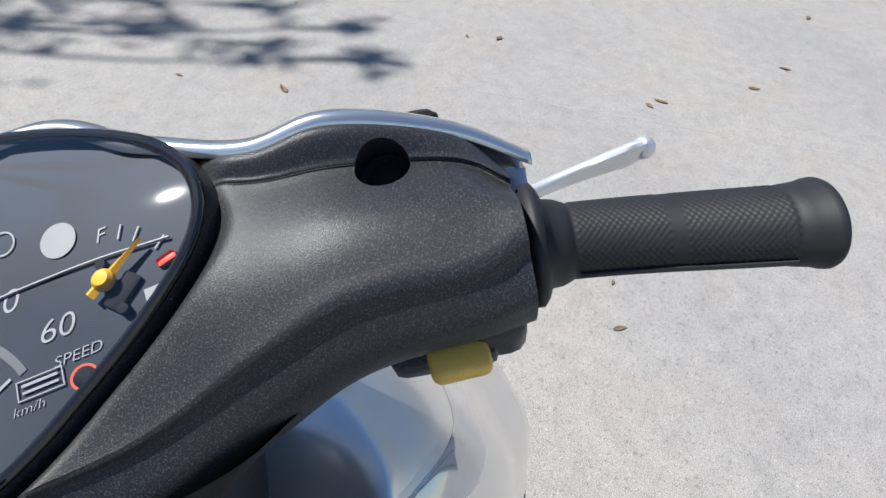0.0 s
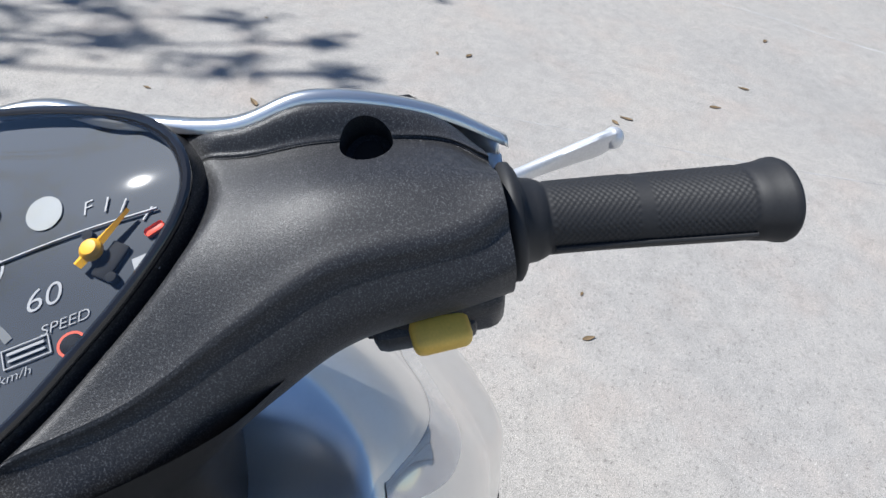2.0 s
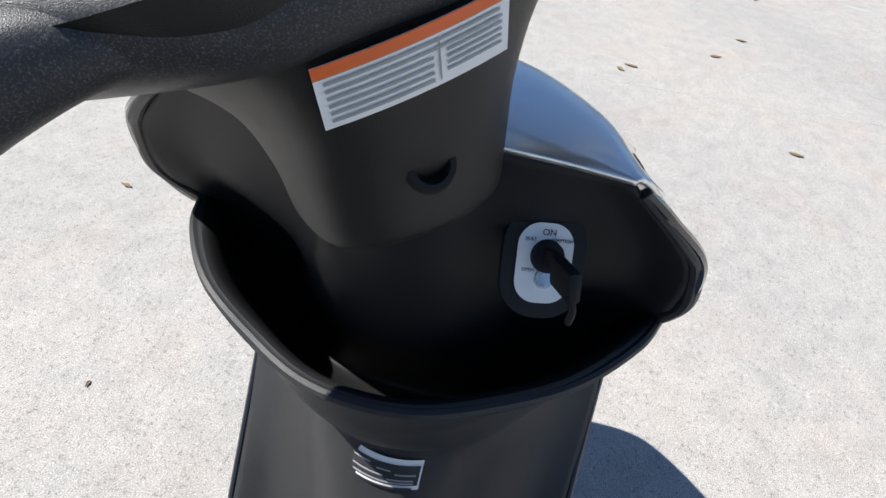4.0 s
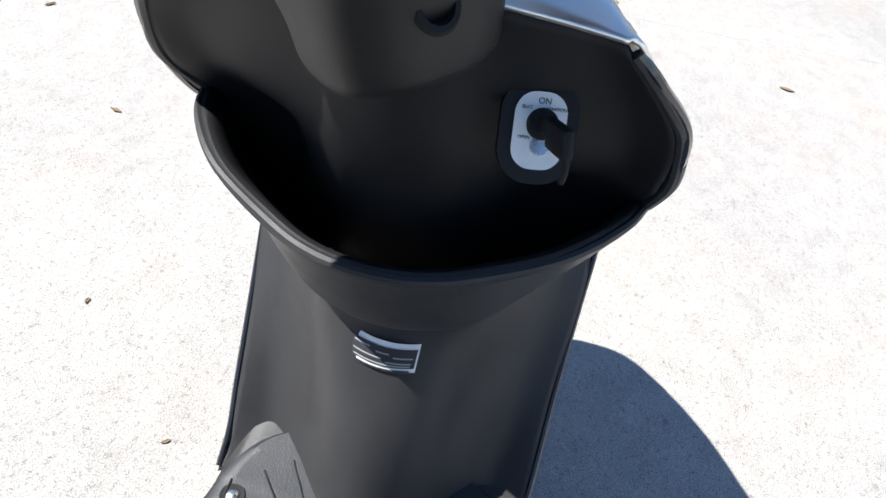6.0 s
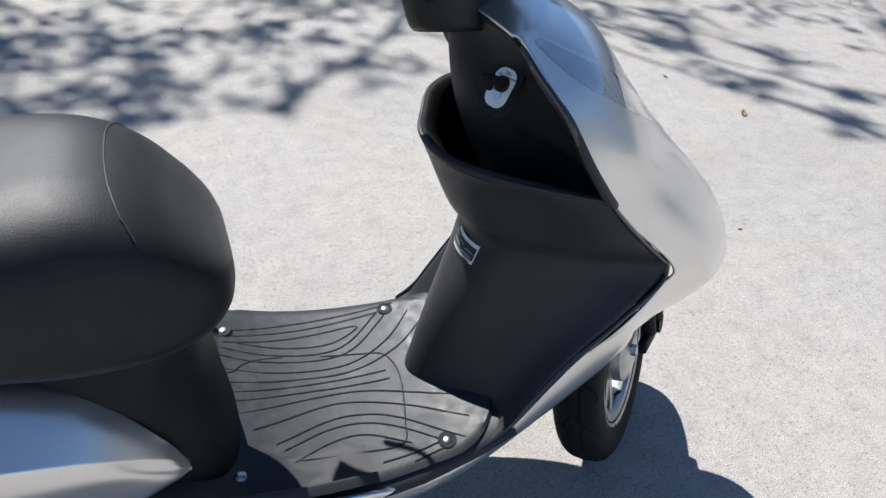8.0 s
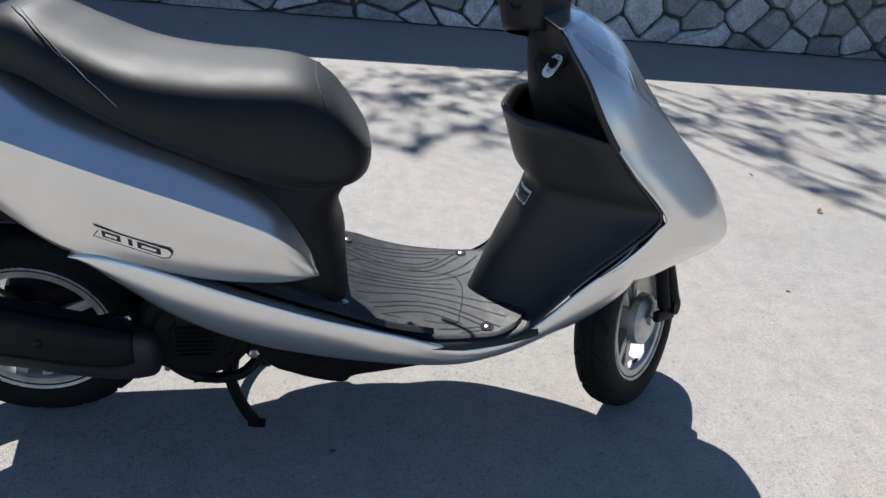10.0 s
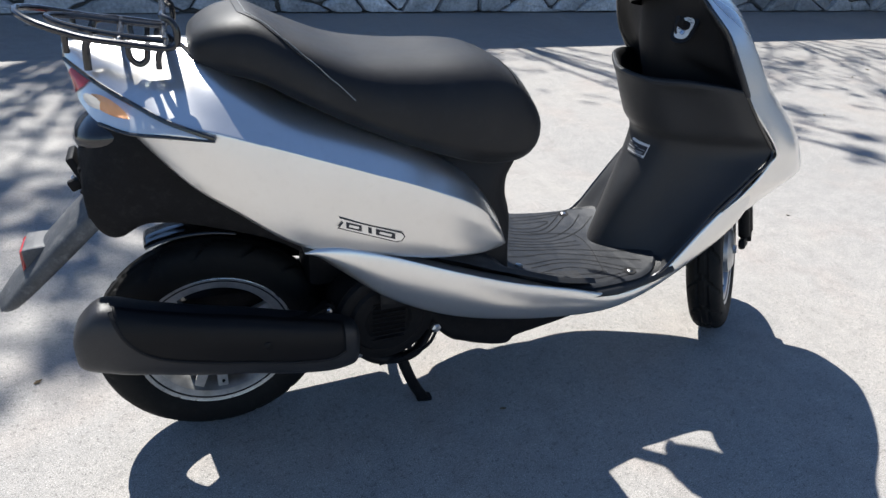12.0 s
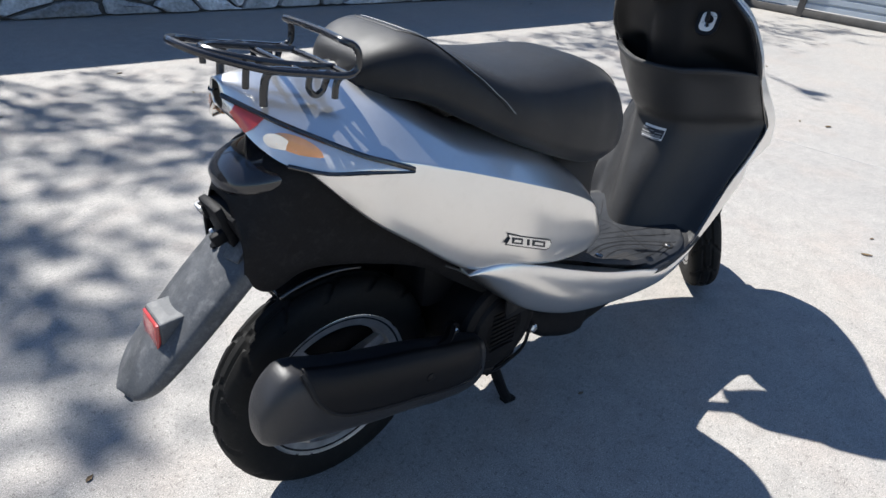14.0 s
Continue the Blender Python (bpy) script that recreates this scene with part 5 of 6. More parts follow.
def front_cover():
    def shape(y, a, b, c, d, e, f, g):
        y = y - 0.013 if y < -0.17 else y
        return [(a[0] - 0.002, y, a[1] - 0.0025), (a[0] - 0.001, y, a[1] + 0.0005), (a[0] + 0.002, y, a[1] + 0.002), (a[0] + 0.010, y, a[1] - 0.001), (a[0] + 0.022, y, a[1] - 0.014), (g[0] + 0.012, y, g[1]), (f[0] + 0.012, y, f[1] + 0.004)]
    return smooth_skin(arm_rows(shape), 110, 36)


hpart("front_cover", front_cover(), PAINT, "silver front half of the handlebar cover with a bright lip", thick=0.003)


def stem():
    # z, rear x, half width of the rear flat, side x, side half width
    spec = [(0.925, 0.810, 0.090, 0.885, 0.165), (0.908, 0.814, 0.072, 0.89, 0.130), (0.888, 0.822, 0.050, 0.905, 0.088), (0.856, 0.8355, 0.040, 0.92, 0.061), (0.825, 0.848, 0.038, 0.925, 0.050), (0.800, 0.856, 0.036, 0.93, 0.047), (0.792, 0.862, 0.033, 0.93, 0.044)]
    rows = []
    for z, x, w, xs, ws in spec:
        cy = 0.006
        rows.append([(xs + 0.05, cy - 0.6 * ws, z), (xs, cy - ws, z), (x + 0.022, cy - w - 0.008, z), (x + 0.004, cy - 0.7 * w, z), (x, cy, z), (x + 0.004, cy + 0.7 * w, z), (x + 0.022, cy + w + 0.008, z), (xs, cy + ws, z), (xs + 0.05, cy + 0.6 * ws, z)])
    return smooth_skin(rows, 40, 60, True, False)


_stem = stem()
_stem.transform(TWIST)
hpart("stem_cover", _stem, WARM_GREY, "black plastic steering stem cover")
hpart("stem_screw", lathe([(-0.002, 0.012), (0.0012, 0.0105), (0.0012, 0.008), (-0.004, 0.0075), (-0.004, 0.0)], TWIST @ Vector((0.847, 0.006, 0.831)), (-0.92, -0.2, 0.39), 24), BLACK_AND_SHADE)

# recessed screw hole on the right arm
HOLE_WAY = Vector((-0.62, 0, 0.78)).normalized()
HOLE = Vector((0.924, -0.128, 0.990))


def drilled(ob, place, way, r, depth):
    """Cuts a round hole into a mesh."""
    tool = bpy.data.meshes.new("drill")
    bm = lathe([(-depth, 0.0), (-depth, r), (0.03, r), (0.03, 0.0)], place, way, 32)
    headed(bm)
    bm.to_mesh(tool)
    bm.free()
    cutter = bpy.data.objects.new("drill", tool)
    scene.collection.objects.link(cutter)
    cut = ob.modifiers.new("hole", "BOOLEAN")
    cut.operation, cut.object, cut.solver, cut.use_self = "DIFFERENCE", cutter, "EXACT", True
    bpy.context.view_layer.update()
    data = bpy.data.meshes.new_from_object(ob.evaluated_get(bpy.context.evaluated_depsgraph_get()))
    ob.modifiers.remove(cut)
    ob.data = data
    bpy.data.objects.remove(cutter)
    bpy.data.meshes.remove(tool)


drilled(cover, HOLE, HOLE_WAY, 0.0105, 0.020)
hpart("cover_screw", lathe([(-0.019, 0.0), (-0.016, 0.0), (-0.016, 0.006), (-0.018, 0.0066), (-0.019, 0.0066)], HOLE, HOLE_WAY, 20), BLACK_AND_SHADE, "dark screw deep in its hole")
hpart("mirror_plug", joined(lathe([(0.0, 0.0075), (0.006, 0.0075), (0.008, 0.005), (0.008, 0.0)], (0.966, -0.144, 0.979), (0.3, 0, 1), 16), block((0.010, 0.013, 0.006), pose(0.966, -0.146, 0.982), 0.002)), BLACK_AND_SHADE)

# meter
def dial_pose(x, y, turn=0.0, h=0.0006):
    """A pose whose x runs to the rider's right and whose y runs up the dial; turn in degrees, anticlockwise as the rider sees it."""
    n = Vector((-SLOPE, 0, 1)).normalized()
    r, u = Vector((0, -1, 0)), Vector((1, 0, SLOPE)).normalized()
    c, s_ = math.cos(radians(turn)), math.sin(radians(turn))
    m = Matrix.Identity(4)
    for k, v in enumerate((r * c + u * s_, u * c - r * s_, n)):
        m.col[k].xyz = v
    m.translation = on_dial(x, y, h)
    return m


def lens_surface(height, edge, shrink=1.0, rings=10):
    rows = []
    for k in range(rings):
        f = 1 - k / (rings - 1)
        f = max(f, 0.001)
        rows.append([on_dial(_mid.x + (q.x - _mid.x) * f * shrink, _mid.y + (q.y - _mid.y) * f * shrink, edge + height * (1 - f ** 2)) for q in _ring])
    return skin(rows, True)


dial = hpart("meter", lens_surface(0.0, 0.0, 1.0, 3), DIAL, "dark speedometer dial with white figures under a clear lens")
hpart("lens_bezel", tube([on_dial(q.x, q.y, 0.004) for q in _ring[::2]], 0.0026, 60, 10, True, True), GLOSS, "", dial)
hpart("bezel_collar", skin([[on_dial(_mid.x + (q.x - _mid.x) * f, _mid.y + (q.y - _mid.y) * f, h) for q in _ring] for f, h in ((0.985, 0.0045), (1.0, 0.0058), (1.012, 0.0055), (1.03, 0.0020), (1.05, -0.003), (1.07, -0.009))], True), PLASTIC, "", dial)
hpart("bezel_wall", skin([[on_dial(q.x, q.y, 0.0) for q in _ring], [on_dial(q.x, q.y, 0.006) for q in _ring]], True), DIAL, "", dial)
lens = hpart("meter_lens", lens_surface(0.006, 0.0055, 0.985), CLEAR, "clear curved plastic lens", dial)
lens.visible_shadow = False

HUB = (0.850, 0.046)


def radial(r, a):
    """A place on the dial, r from the needle's hub, a degrees clockwise from straight up as the rider sees it."""
    return HUB[0] + r * math.cos(radians(a)) * 0.97, HUB[1] - r * math.sin(radians(a))


def arc_strip(r0, r1, a0, a1, h, n=40):
    return skin([[on_dial(*radial(r, a0 + (a1 - a0) * k / (n - 1)), h) for k in range(n)] for r in (r0, r1)])


hpart("scale_band", arc_strip(0.0435, 0.0468, -86, 52, 0.0003), BAND, "", dial)
for k in range(13):
    a_ = -84 + 134 * k / 12
    r0, w_ = (0.025, 0.0006) if k % 2 == 0 else (0.030, 0.0004)
    p0, p1 = radial(r0, a_), radial(0.0405, a_)
    ox, oy = -math.sin(radians(a_)) * w_, -math.cos(radians(a_)) * w_
    hpart("tick", skin([[on_dial(p0[0] + ox, p0[1] + oy, 0.0006), on_dial(p0[0] - ox, p0[1] - oy, 0.0006)], [on_dial(p1[0] + ox, p1[1] + oy, 0.0006), on_dial(p1[0] - ox, p1[1] - oy, 0.0006)]]), PRINT, "", dial)
TXT = 13.0
for word, x_, y_, size_ in (("60", 0.891, -0.002, 0.0135), ("50", 0.903, 0.022, 0.0135), ("40", 0.907, 0.051, 0.0135), ("30", 0.902, 0.074, 0.0135), ("20", 0.891, 0.096, 0.0135), ("10", 0.871, 0.106, 0.0135), ("0", 0.856, 0.106, 0.0135),
                            ("SPEED", 0.880, -0.011, 0.0065), ("F", 0.923, -0.017, 0.0085), ("km/h", 0.8635, 0.0065, 0.0056)):
    lb = letters(word, size_, dial_pose(x_, y_, TXT, 0.0003) @ Matrix.Diagonal((1.1, 1, 1, 1)) @ Matrix(((1, 0.24, 0, 0), (0, 1, 0, 0), (0, 0, 1, 0), (0, 0, 0, 1))), slim=0.00012 if size_ > 0.01 else 0.00008)
    hpart("dial_figure", lb, PRINT, "white printed figures " + word, dial, smooth=False)
hpart("dial_box", joined(*[block((w_, h_, 0.0004), dial_pose(0.8715, 0.0030, TXT) @ pose(px, py, 0), 0) for w_, h_, px, py in ((0.0175, 0.0005, 0, 0.0040), (0.0175, 0.0005, 0, -0.0040), (0.0005, 0.0085, 0.00875, 0), (0.0005, 0.0085, -0.00875, 0), (0.014, 0.0012, 0, 0.0018), (0.014, 0.0010, 0, -0.0012))]), PRINT, "", dial, smooth=False)


def ring_flat(x, y, r0, r1, h=0.0007):
    return skin([[dial_pose(x, y, 0, h) @ Vector((r * math.cos(t), r * math.sin(t), 0)) for t in [2 * math.pi * k / 32 for k in range(32)]] for r in (r0, r1)], True)


hpart("speed_ring", ring_flat(0.871, -0.014, 0.0045, 0.0056), RED_PRINT, "red ring round a warning lamp", dial)
hpart("speed_lamp", lathe([(0.0, 0.0045), (0.0012, 0.003), (0.0014, 0.0)], on_dial(0.871, -0.014, 0.0004), (-SLOPE, 0, 1), 20), BLACK_AND_SHADE, "", dial)
hpart("indicator_lamp", ring_flat(0.924, 0.001, 0.0, 0.0075), GREY_PRINT, "round pale telltale lamp", dial)
hpart("telltale_ring", ring_flat(0.926, 0.025, 0.0046, 0.0054), GREY_PRINT, "", dial)
hpart("telltale_mark", block((0.006, 0.004, 0.0003), dial_pose(0.927, 0.040, TXT), 0.001), GREY_PRINT, "", dial)
hpart("odometer", block((0.026, 0.0085, 0.0006), dial_pose(0.861, 0.047, TXT), 0.001), BLACK_AND_SHADE, "black odometer window with white digits", dial)
for k in range(5):
    hpart("odometer_digit", block((0.0028, 0.0048, 0.0004), dial_pose(0.861, 0.047, TXT, 0.0010) @ pose(-0.009 + 0.0042 * k, 0, 0), 0), GREY_PRINT if k < 4 else PRINT, "", dial, smooth=False)


def needle(hub, tip, tail, r, base=0.004):
    h = on_dial(*hub, base)
    t0, t1 = on_dial(*tip, base), on_dial(*tail, base)
    n = Vector((-SLOPE, 0, 1)).normalized()
    side = (t0 - t1).cross(n).normalized()
    rows = [[q + side * w, q + n * 0.0014, q - side * w] for q, w in ((t1, 0.0022), (h, 0.0024), (t0, 0.0007))]
    return joined(skin(rows), lathe([(0.0, r), (0.002, r), (0.0036, r * 0.7), (0.004, 0.0)], h - n * 0.0005, n, 24))


hpart("speed_needle", needle(HUB, (0.8565, 0.081), (0.848, 0.032), 0.0050), NEEDLE, "yellow-orange speed needle resting at zero", dial)
hpart("fuel_needle", needle((0.904, -0.022), (0.917, -0.036), (0.899, -0.0165), 0.0044), NEEDLE, "yellow-orange fuel needle near full", dial)
hpart("needle_base", joined(block((0.030, 0.0075, 0.003), dial_pose(0.848, 0.042, 4, 0.0015), 0.001), lathe([(0.0, 0.003), (0.003, 0.003), (0.003, 0.0)], on_dial(0.846, 0.060, 0.0), (-SLOPE, 0, 1), 12)), BLACK_AND_SHADE, "", dial)
hpart("fuel_base", block((0.008, 0.016, 0.002), dial_pose(0.900, -0.028, -35, 0.001), 0.001), BLACK_AND_SHADE, "", dial)
hpart("fuel_stop", joined(*[lathe([(0.0, 0.0024), (0.003, 0.0022), (0.0034, 0.0)], on_dial(a_, b_, 0.0), (-SLOPE, 0, 1), 12) for a_, b_ in ((0.911, -0.019), (0.893, -0.029))]), BLACK_AND_SHADE, "", dial)
hpart("reserve_mark", block((0.008, 0.0038, 0.0004), dial_pose(0.909, -0.045, 25), 0.0012), RED_PRINT, "red reserve mark", dial)
hpart("pump_mark", joined(block((0.0062, 0.0085, 0.0004), dial_pose(0.896, -0.040, TXT), 0), block((0.0014, 0.0075, 0.0004), dial_pose(0.8965, -0.0455, TXT), 0)), PRINT, "", dial, smooth=False)
for a_, b_, c_ in ((0.923, -0.025, -8), (0.921, -0.032, -20), (0.916, -0.042, -35)):
    hpart("fuel_tick", block((0.0007, 0.0062, 0.0004), dial_pose(a_, b_, c_), 0), PRINT, "", dial, smooth=False)
hpart("dial_step", tube([on_dial(x, y, 0.001) for x, y in ((0.852, 0.098), (0.866, 0.093), (0.879, 0.083), (0.892, 0.061), (0.901, 0.038), (0.908, 0.013), (0.914, -0.017), (0.917, -0.046))], 0.0006, 40, 6), PRINT, "", dial)

# maker's badge, drawn as a plain shape
BADGE = Matrix.Identity(4)
_bn = Vector((-0.80, 0, 0.60)).normalized()
for k, v in enumerate((Vector((0.15, -0.985, 0.10)).normalized(), _bn.cross(Vector((0.15, -0.985, 0.10)).normalized()).normalized(), _bn)):
    BADGE.col[k].xyz = v
BADGE.translation = Vector((0.8175, 0.012, 0.9375)) + _bn * 0.0025
BADGE = BADGE @ Matrix.Diagonal((0.83, 0.83, 1, 1))
badge = hpart("badge", block((0.0195, 0.0160, 0.003), BADGE @ Matrix.Diagonal((1.2, 1.2, 1, 1)), 0.0015), BADGE_BLUE, "small dark blue maker's badge with a silver wing shape")
hpart("badge_rim", joined(*[block((w_, h_, 0.0006), BADGE @ pose(px, py, 0.0016), 0.0001) for w_, h_, px, py in ((0.0222, 0.0005, 0, 0.0083), (0.0222, 0.0005, 0, -0.0083), (0.0005, 0.0168, 0.0108, 0), (0.0005, 0.0168, -0.0108, 0))]), GREY_PRINT, "", badge, smooth=False)
hpart("badge_wing", joined(*[block((0.0105 - 0.0016 * k, 0.0009, 0.0006), BADGE @ pose(0.0005 + 0.0005 * k, 0.0040 - 0.0016 * k, 0.0018, 0, 0, 38 - 3 * k), 0.0002) for k in range(5)] + [block((0.0135, 0.0024, 0.0006), BADGE @ pose(0.0004, -0.0056, 0.0018), 0.0002)]), GREY_PRINT, "silver wing shape", badge, smooth=False)

# warning label on the stem


def label_point(u, v, h):
    """u across (rider's right is positive), v up; follows the stem's curve."""
    s_, v = u / 0.035, v + 0.001
    return (0.829 + 0.005 * s_ - 0.30 * v - 0.006 * (1 - s_ * s_) - h - 0.0025, 0.0077 - 0.0333 * s_, 0.8817 + 0.0072 * s_ + 0.875 * v)


def label_patch(u0, u1, v0, v1, h, n=16):
    return skin([[label_point(u0 + (u1 - u0) * k / (n - 1), v, h) for k in range(n)] for v in (v0, v1)])


sticker = hpart("warning_label", label_patch(-0.036, 0.034, -0.0150, 0.0130, 0.0015), PAPER, "white warning label with an orange-red band")
hpart("label_band", label_patch(-0.036, 0.034, 0.0075, 0.0128, 0.0022), ORANGE_PRINT, "orange-red band", sticker)
for k in range(6):
    v_ = 0.0050 - 0.0033 * k
    hpart("text_bar", label_patch(-0.033, 0.004 if k > 1 else 0.030, v_ - 0.0008, v_ + 0.0006, 0.0022), GREY_PRINT, "", sticker)
for k in range(5):
    v_ = 0.0020 - 0.0028 * k
    hpart("text_bar", label_patch(0.009, 0.031, v_ - 0.0007, v_ + 0.0005, 0.0022), GREY_PRINT, "", sticker)
hpart("label_rule", label_patch(0.0060, 0.0067, -0.0125, 0.0045, 0.0022, 4), GREY_PRINT, "", sticker)


# grips, switches, levers
def knurl(t, a, r):
    """Diamond pattern on the rubber, with plain ends and a plain strip underneath."""
    if r < 0.0150 or not (0.014 < a < 0.097) or 200 < math.degrees(t) % 360 < 262:
        return 0.0
    if abs(a - 0.054) < 0.0035:
        return 0.0001
    u, v = a / 0.00135, t * 34.0 / math.pi
    return 0.00040 * (abs(math.sin(math.pi * (u + v) / 2)) + abs(math.sin(math.pi * (u - v) / 2)) - 1.0)


def grip(side):
    """A grip in its place; the left one is the mirror image."""
    def turn(bm):
        if side > 0:
            mirrored(bm)
        return bm
    c0, c1 = Vector((0.9045, -0.183, 0.951)), Vector((0.901, -0.305, 0.950))
    way = (c1 - c0).normalized()
    prof = [(-0.010, 0.012), (-0.007, 0.022), (-0.004, 0.0255), (-0.001, 0.0255), (0.001, 0.023), (0.003, 0.0185), (0.008, 0.0178), (0.012, 0.0162)]
    prof += [(0.0125 + 0.00066 * k, 0.0156) for k in range(130)]
    prof += [(0.0990, 0.0154), (0.1000, 0.0158), (0.1040, 0.0162), (0.1075, 0.0165), (0.1105, 0.0174), (0.1128, 0.0176), (0.1142, 0.0170), (0.1150, 0.0150), (0.1151, 0.0080), (0.1151, 0.0)]
    g = hpart("grip", turn(lathe(prof, c0, way, 150, knurl)), GRIP, "black rubber grip with a diamond pattern and a round end", angle=60)
    hpart("throttle_collar", turn(lathe([(-0.024, 0.0), (-0.024, 0.0215), (-0.011, 0.0225), (-0.009, 0.020)], c0, way, 40)), BLACK_AND_SHADE, "", g)
    ridge = [c0 + way * s_ + Vector((-0.0155, 0, -0.0048)) for s_ in (0.014, 0.055, 0.098)]
    hpart("grip_ridge", turn(tube(ridge, 0.0011, 12, 8)), GRIP, "", g)
    return g


grip(-1)
grip(1)


def lever(side):
    """A flat tapering lever blade with a ball at its tip."""
    path = spline([(0.950, -0.160, 0.934), (0.965, -0.190, 0.935), (0.970, -0.210, 0.938), (0.971, -0.230, 0.943), (0.970, -0.246, 0.948), (0.970, -0.254, 0.951)], 30)
    rows = []
    for i, q in enumerate(path):
        a, b = path[max(0, i - 1)], path[min(29, i + 1)]
        w = (b - a).normalized()
        up = Vector((-0.35, 0, 1)).normalized()
        s_ = w.cross(up).normalized()
        f = i / 29
        hw = 0.0032 + 0.0050 * min(1.0, f / 0.78) ** 1.4 * (1.0 - 0.35 * max(0.0, (f - 0.8) / 0.2))
        rows.append([q + s_ * 0.0036 * math.cos(t) + up * hw * math.copysign(abs(math.sin(t)) ** 0.7, math.sin(t)) for t in [2 * math.pi * k / 14 for k in range(14)]])
    bm = joined(skin(rows, True, False, True), ball((0.0046, 0.0064, 0.0064), Matrix.Translation(path[-1])))
    return hpart("brake_lever", mirrored(bm) if side > 0 else bm, LEVER, "pale cast alloy brake lever with a ball end")


lever(-1)
lever(1)
box = hpart("switch_box", joined(block((0.046, 0.050, 0.030), pose(0.899, -0.148, 0.930, 0, -24, 0), 0.008, 3), block((0.024, 0.044, 0.018), pose(0.887, -0.138, 0.921, 0, -24, 0), 0.005)), PLASTIC, "black switch housing under the throttle grip's arm")
hpart("starter_button", block((0.016, 0.0245, 0.0120), pose(0.872, -0.1435, 0.9245, 0, -24, 6), 0.004, 3), YELLOW, "worn yellow starter button", box)
def lower_arm():
    """The deep housing under the other arm, with the horn and lamp switches."""
    rows = []
    for y, x, zb, zt, d in ((0.075, 0.826, 0.897, 0.915, 0.015), (0.100, 0.824, 0.893, 0.925, 0.022), (0.130, 0.818, 0.881, 0.930, 0.026), (0.157, 0.812, 0.862, 0.940, 0.028), (0.176, 0.806, 0.852, 0.945, 0.026), (0.190, 0.802, 0.866, 0.945, 0.018)):
        c, h = 0.5 * (zb + zt), 0.5 * (zt - zb)
        rows.append([(x + d * math.copysign(abs(math.cos(t)) ** 0.7, math.cos(t)), y, c + h * math.copysign(abs(math.sin(t)) ** 0.7, math.sin(t))) for t in [2 * math.pi * k / 16 for k in range(16)]])
    return smooth_skin(rows, 36, 32, True, True)


housing = hpart("switch_box", lower_arm(), PLASTIC, "black switch housing with lamp and horn switches")
hpart("turn_switch", block((0.012, 0.016, 0.012), pose(0.786, 0.166, 0.884, 0, -20, 20), 0.004, 3), YELLOW, "dull yellow indicator switch", housing)
cable = hpart("brake_cable", tube([(0.905, -0.150, 0.905), (0.925, -0.115, 0.890), (0.935, -0.080, 0.876), (0.938, -0.045, 0.860), (0.940, -0.01, 0.84)], 0.0036, 40, 10), BLACK_AND_SHADE, "black brake cable with a rubber boot")
hpart("cable_boot", tube([(0.908, -0.146, 0.903), (0.925, -0.115, 0.890), (0.932, -0.092, 0.880)], 0.0056, 14, 10), BLACK_AND_SHADE, "", cable)
hpart("cable_clip", lathe([(-0.002, 0.0), (-0.002, 0.0085), (0.002, 0.0085), (0.002, 0.0)], (0.926, -0.112, 0.889), (0.2, 0.9, -0.3), 12), BLACK_AND_SHADE, "", cable)

# ---- ignition plate and column label ----
KEY = Matrix.Identity(4)
_kn = Vector((-0.80, -0.22, 0.52)).normalized()
_ku = (Vector((0, 0, 1)) - _kn * _kn.z).normalized()
for k, v in enumerate((_ku.cross(_kn).normalized(), _ku, _kn)):
    KEY.col[k].xyz = v
KEY.translation = (0.917, -0.055, 0.757)


def stadium(w, h, r, n=10):
    out = []
    for cx, cy, a0 in ((w - r, h - r, 0), (-w + r, h - r, 90), (-w + r, -h + r, 180), (w - r, -h + r, 270)):
        for k in range(n):
            a = radians(a0 + 90 * k / (n - 1))
            out.append((cx + r * math.cos(a), cy + r * math.sin(a), 0))
    return out


lock = part("ignition_lock", plate([KEY @ Vector(q) for q in stadium(0.0225, 0.0300, 0.020)], _kn, 0.006), SHADED_PLASTIC, scooter, "ignition lock with a pale plate and key")
part("lock_plate", plate([KEY @ (Vector(q) + Vector((0, 0, 0.0062))) for q in stadium(0.0150, 0.0215, 0.012)], _kn, 0.0008), PAPER, lock, "pale metal plate printed ON and IGNITION", smooth=False)
for word, px, py, sz in (("ON", 0.001, 0.0165, 0.0048), ("IGNITION", 0.0085, 0.0125, 0.0026), ("SEAT", -0.0085, 0.0125, 0.0028), ("OPEN", -0.0085, -0.004, 0.0026)):
    part("plate_print", letters(word, sz, KEY @ pose(px, py, 0.0074)), INK, lock, smooth=False)
part("lock_slot", lathe([(0.0, 0.0090), (0.0045, 0.0085), (0.0050, 0.0060), (0.0050, 0.0)], KEY @ Vector((0.001, 0.004, 0.0070)), _kn, 28), BLACK_AND_SHADE, lock)
part("seat_lock", lathe([(0.0, 0.0055), (0.0015, 0.0052), (0.0015, 0.0)], KEY @ Vector((0.001, -0.008, 0.0072)), _kn, 24), STEEL, lock, "bright seat lock barrel")
part("key", joined(block((0.0052, 0.010, 0.022), KEY @ pose(0.001, 0.004, 0.018), 0.002), block((0.0075, 0.017, 0.026), KEY @ pose(0.003, -0.002, 0.036, 14, 6, 10), 0.003), tube([KEY @ Vector(q) for q in ((0.003, -0.008, 0.046), (0.006, -0.016, 0.044), (0.008, -0.024, 0.034))], 0.002, 12, 8)), BLACK_AND_SHADE, lock, "black plastic key left in the lock")


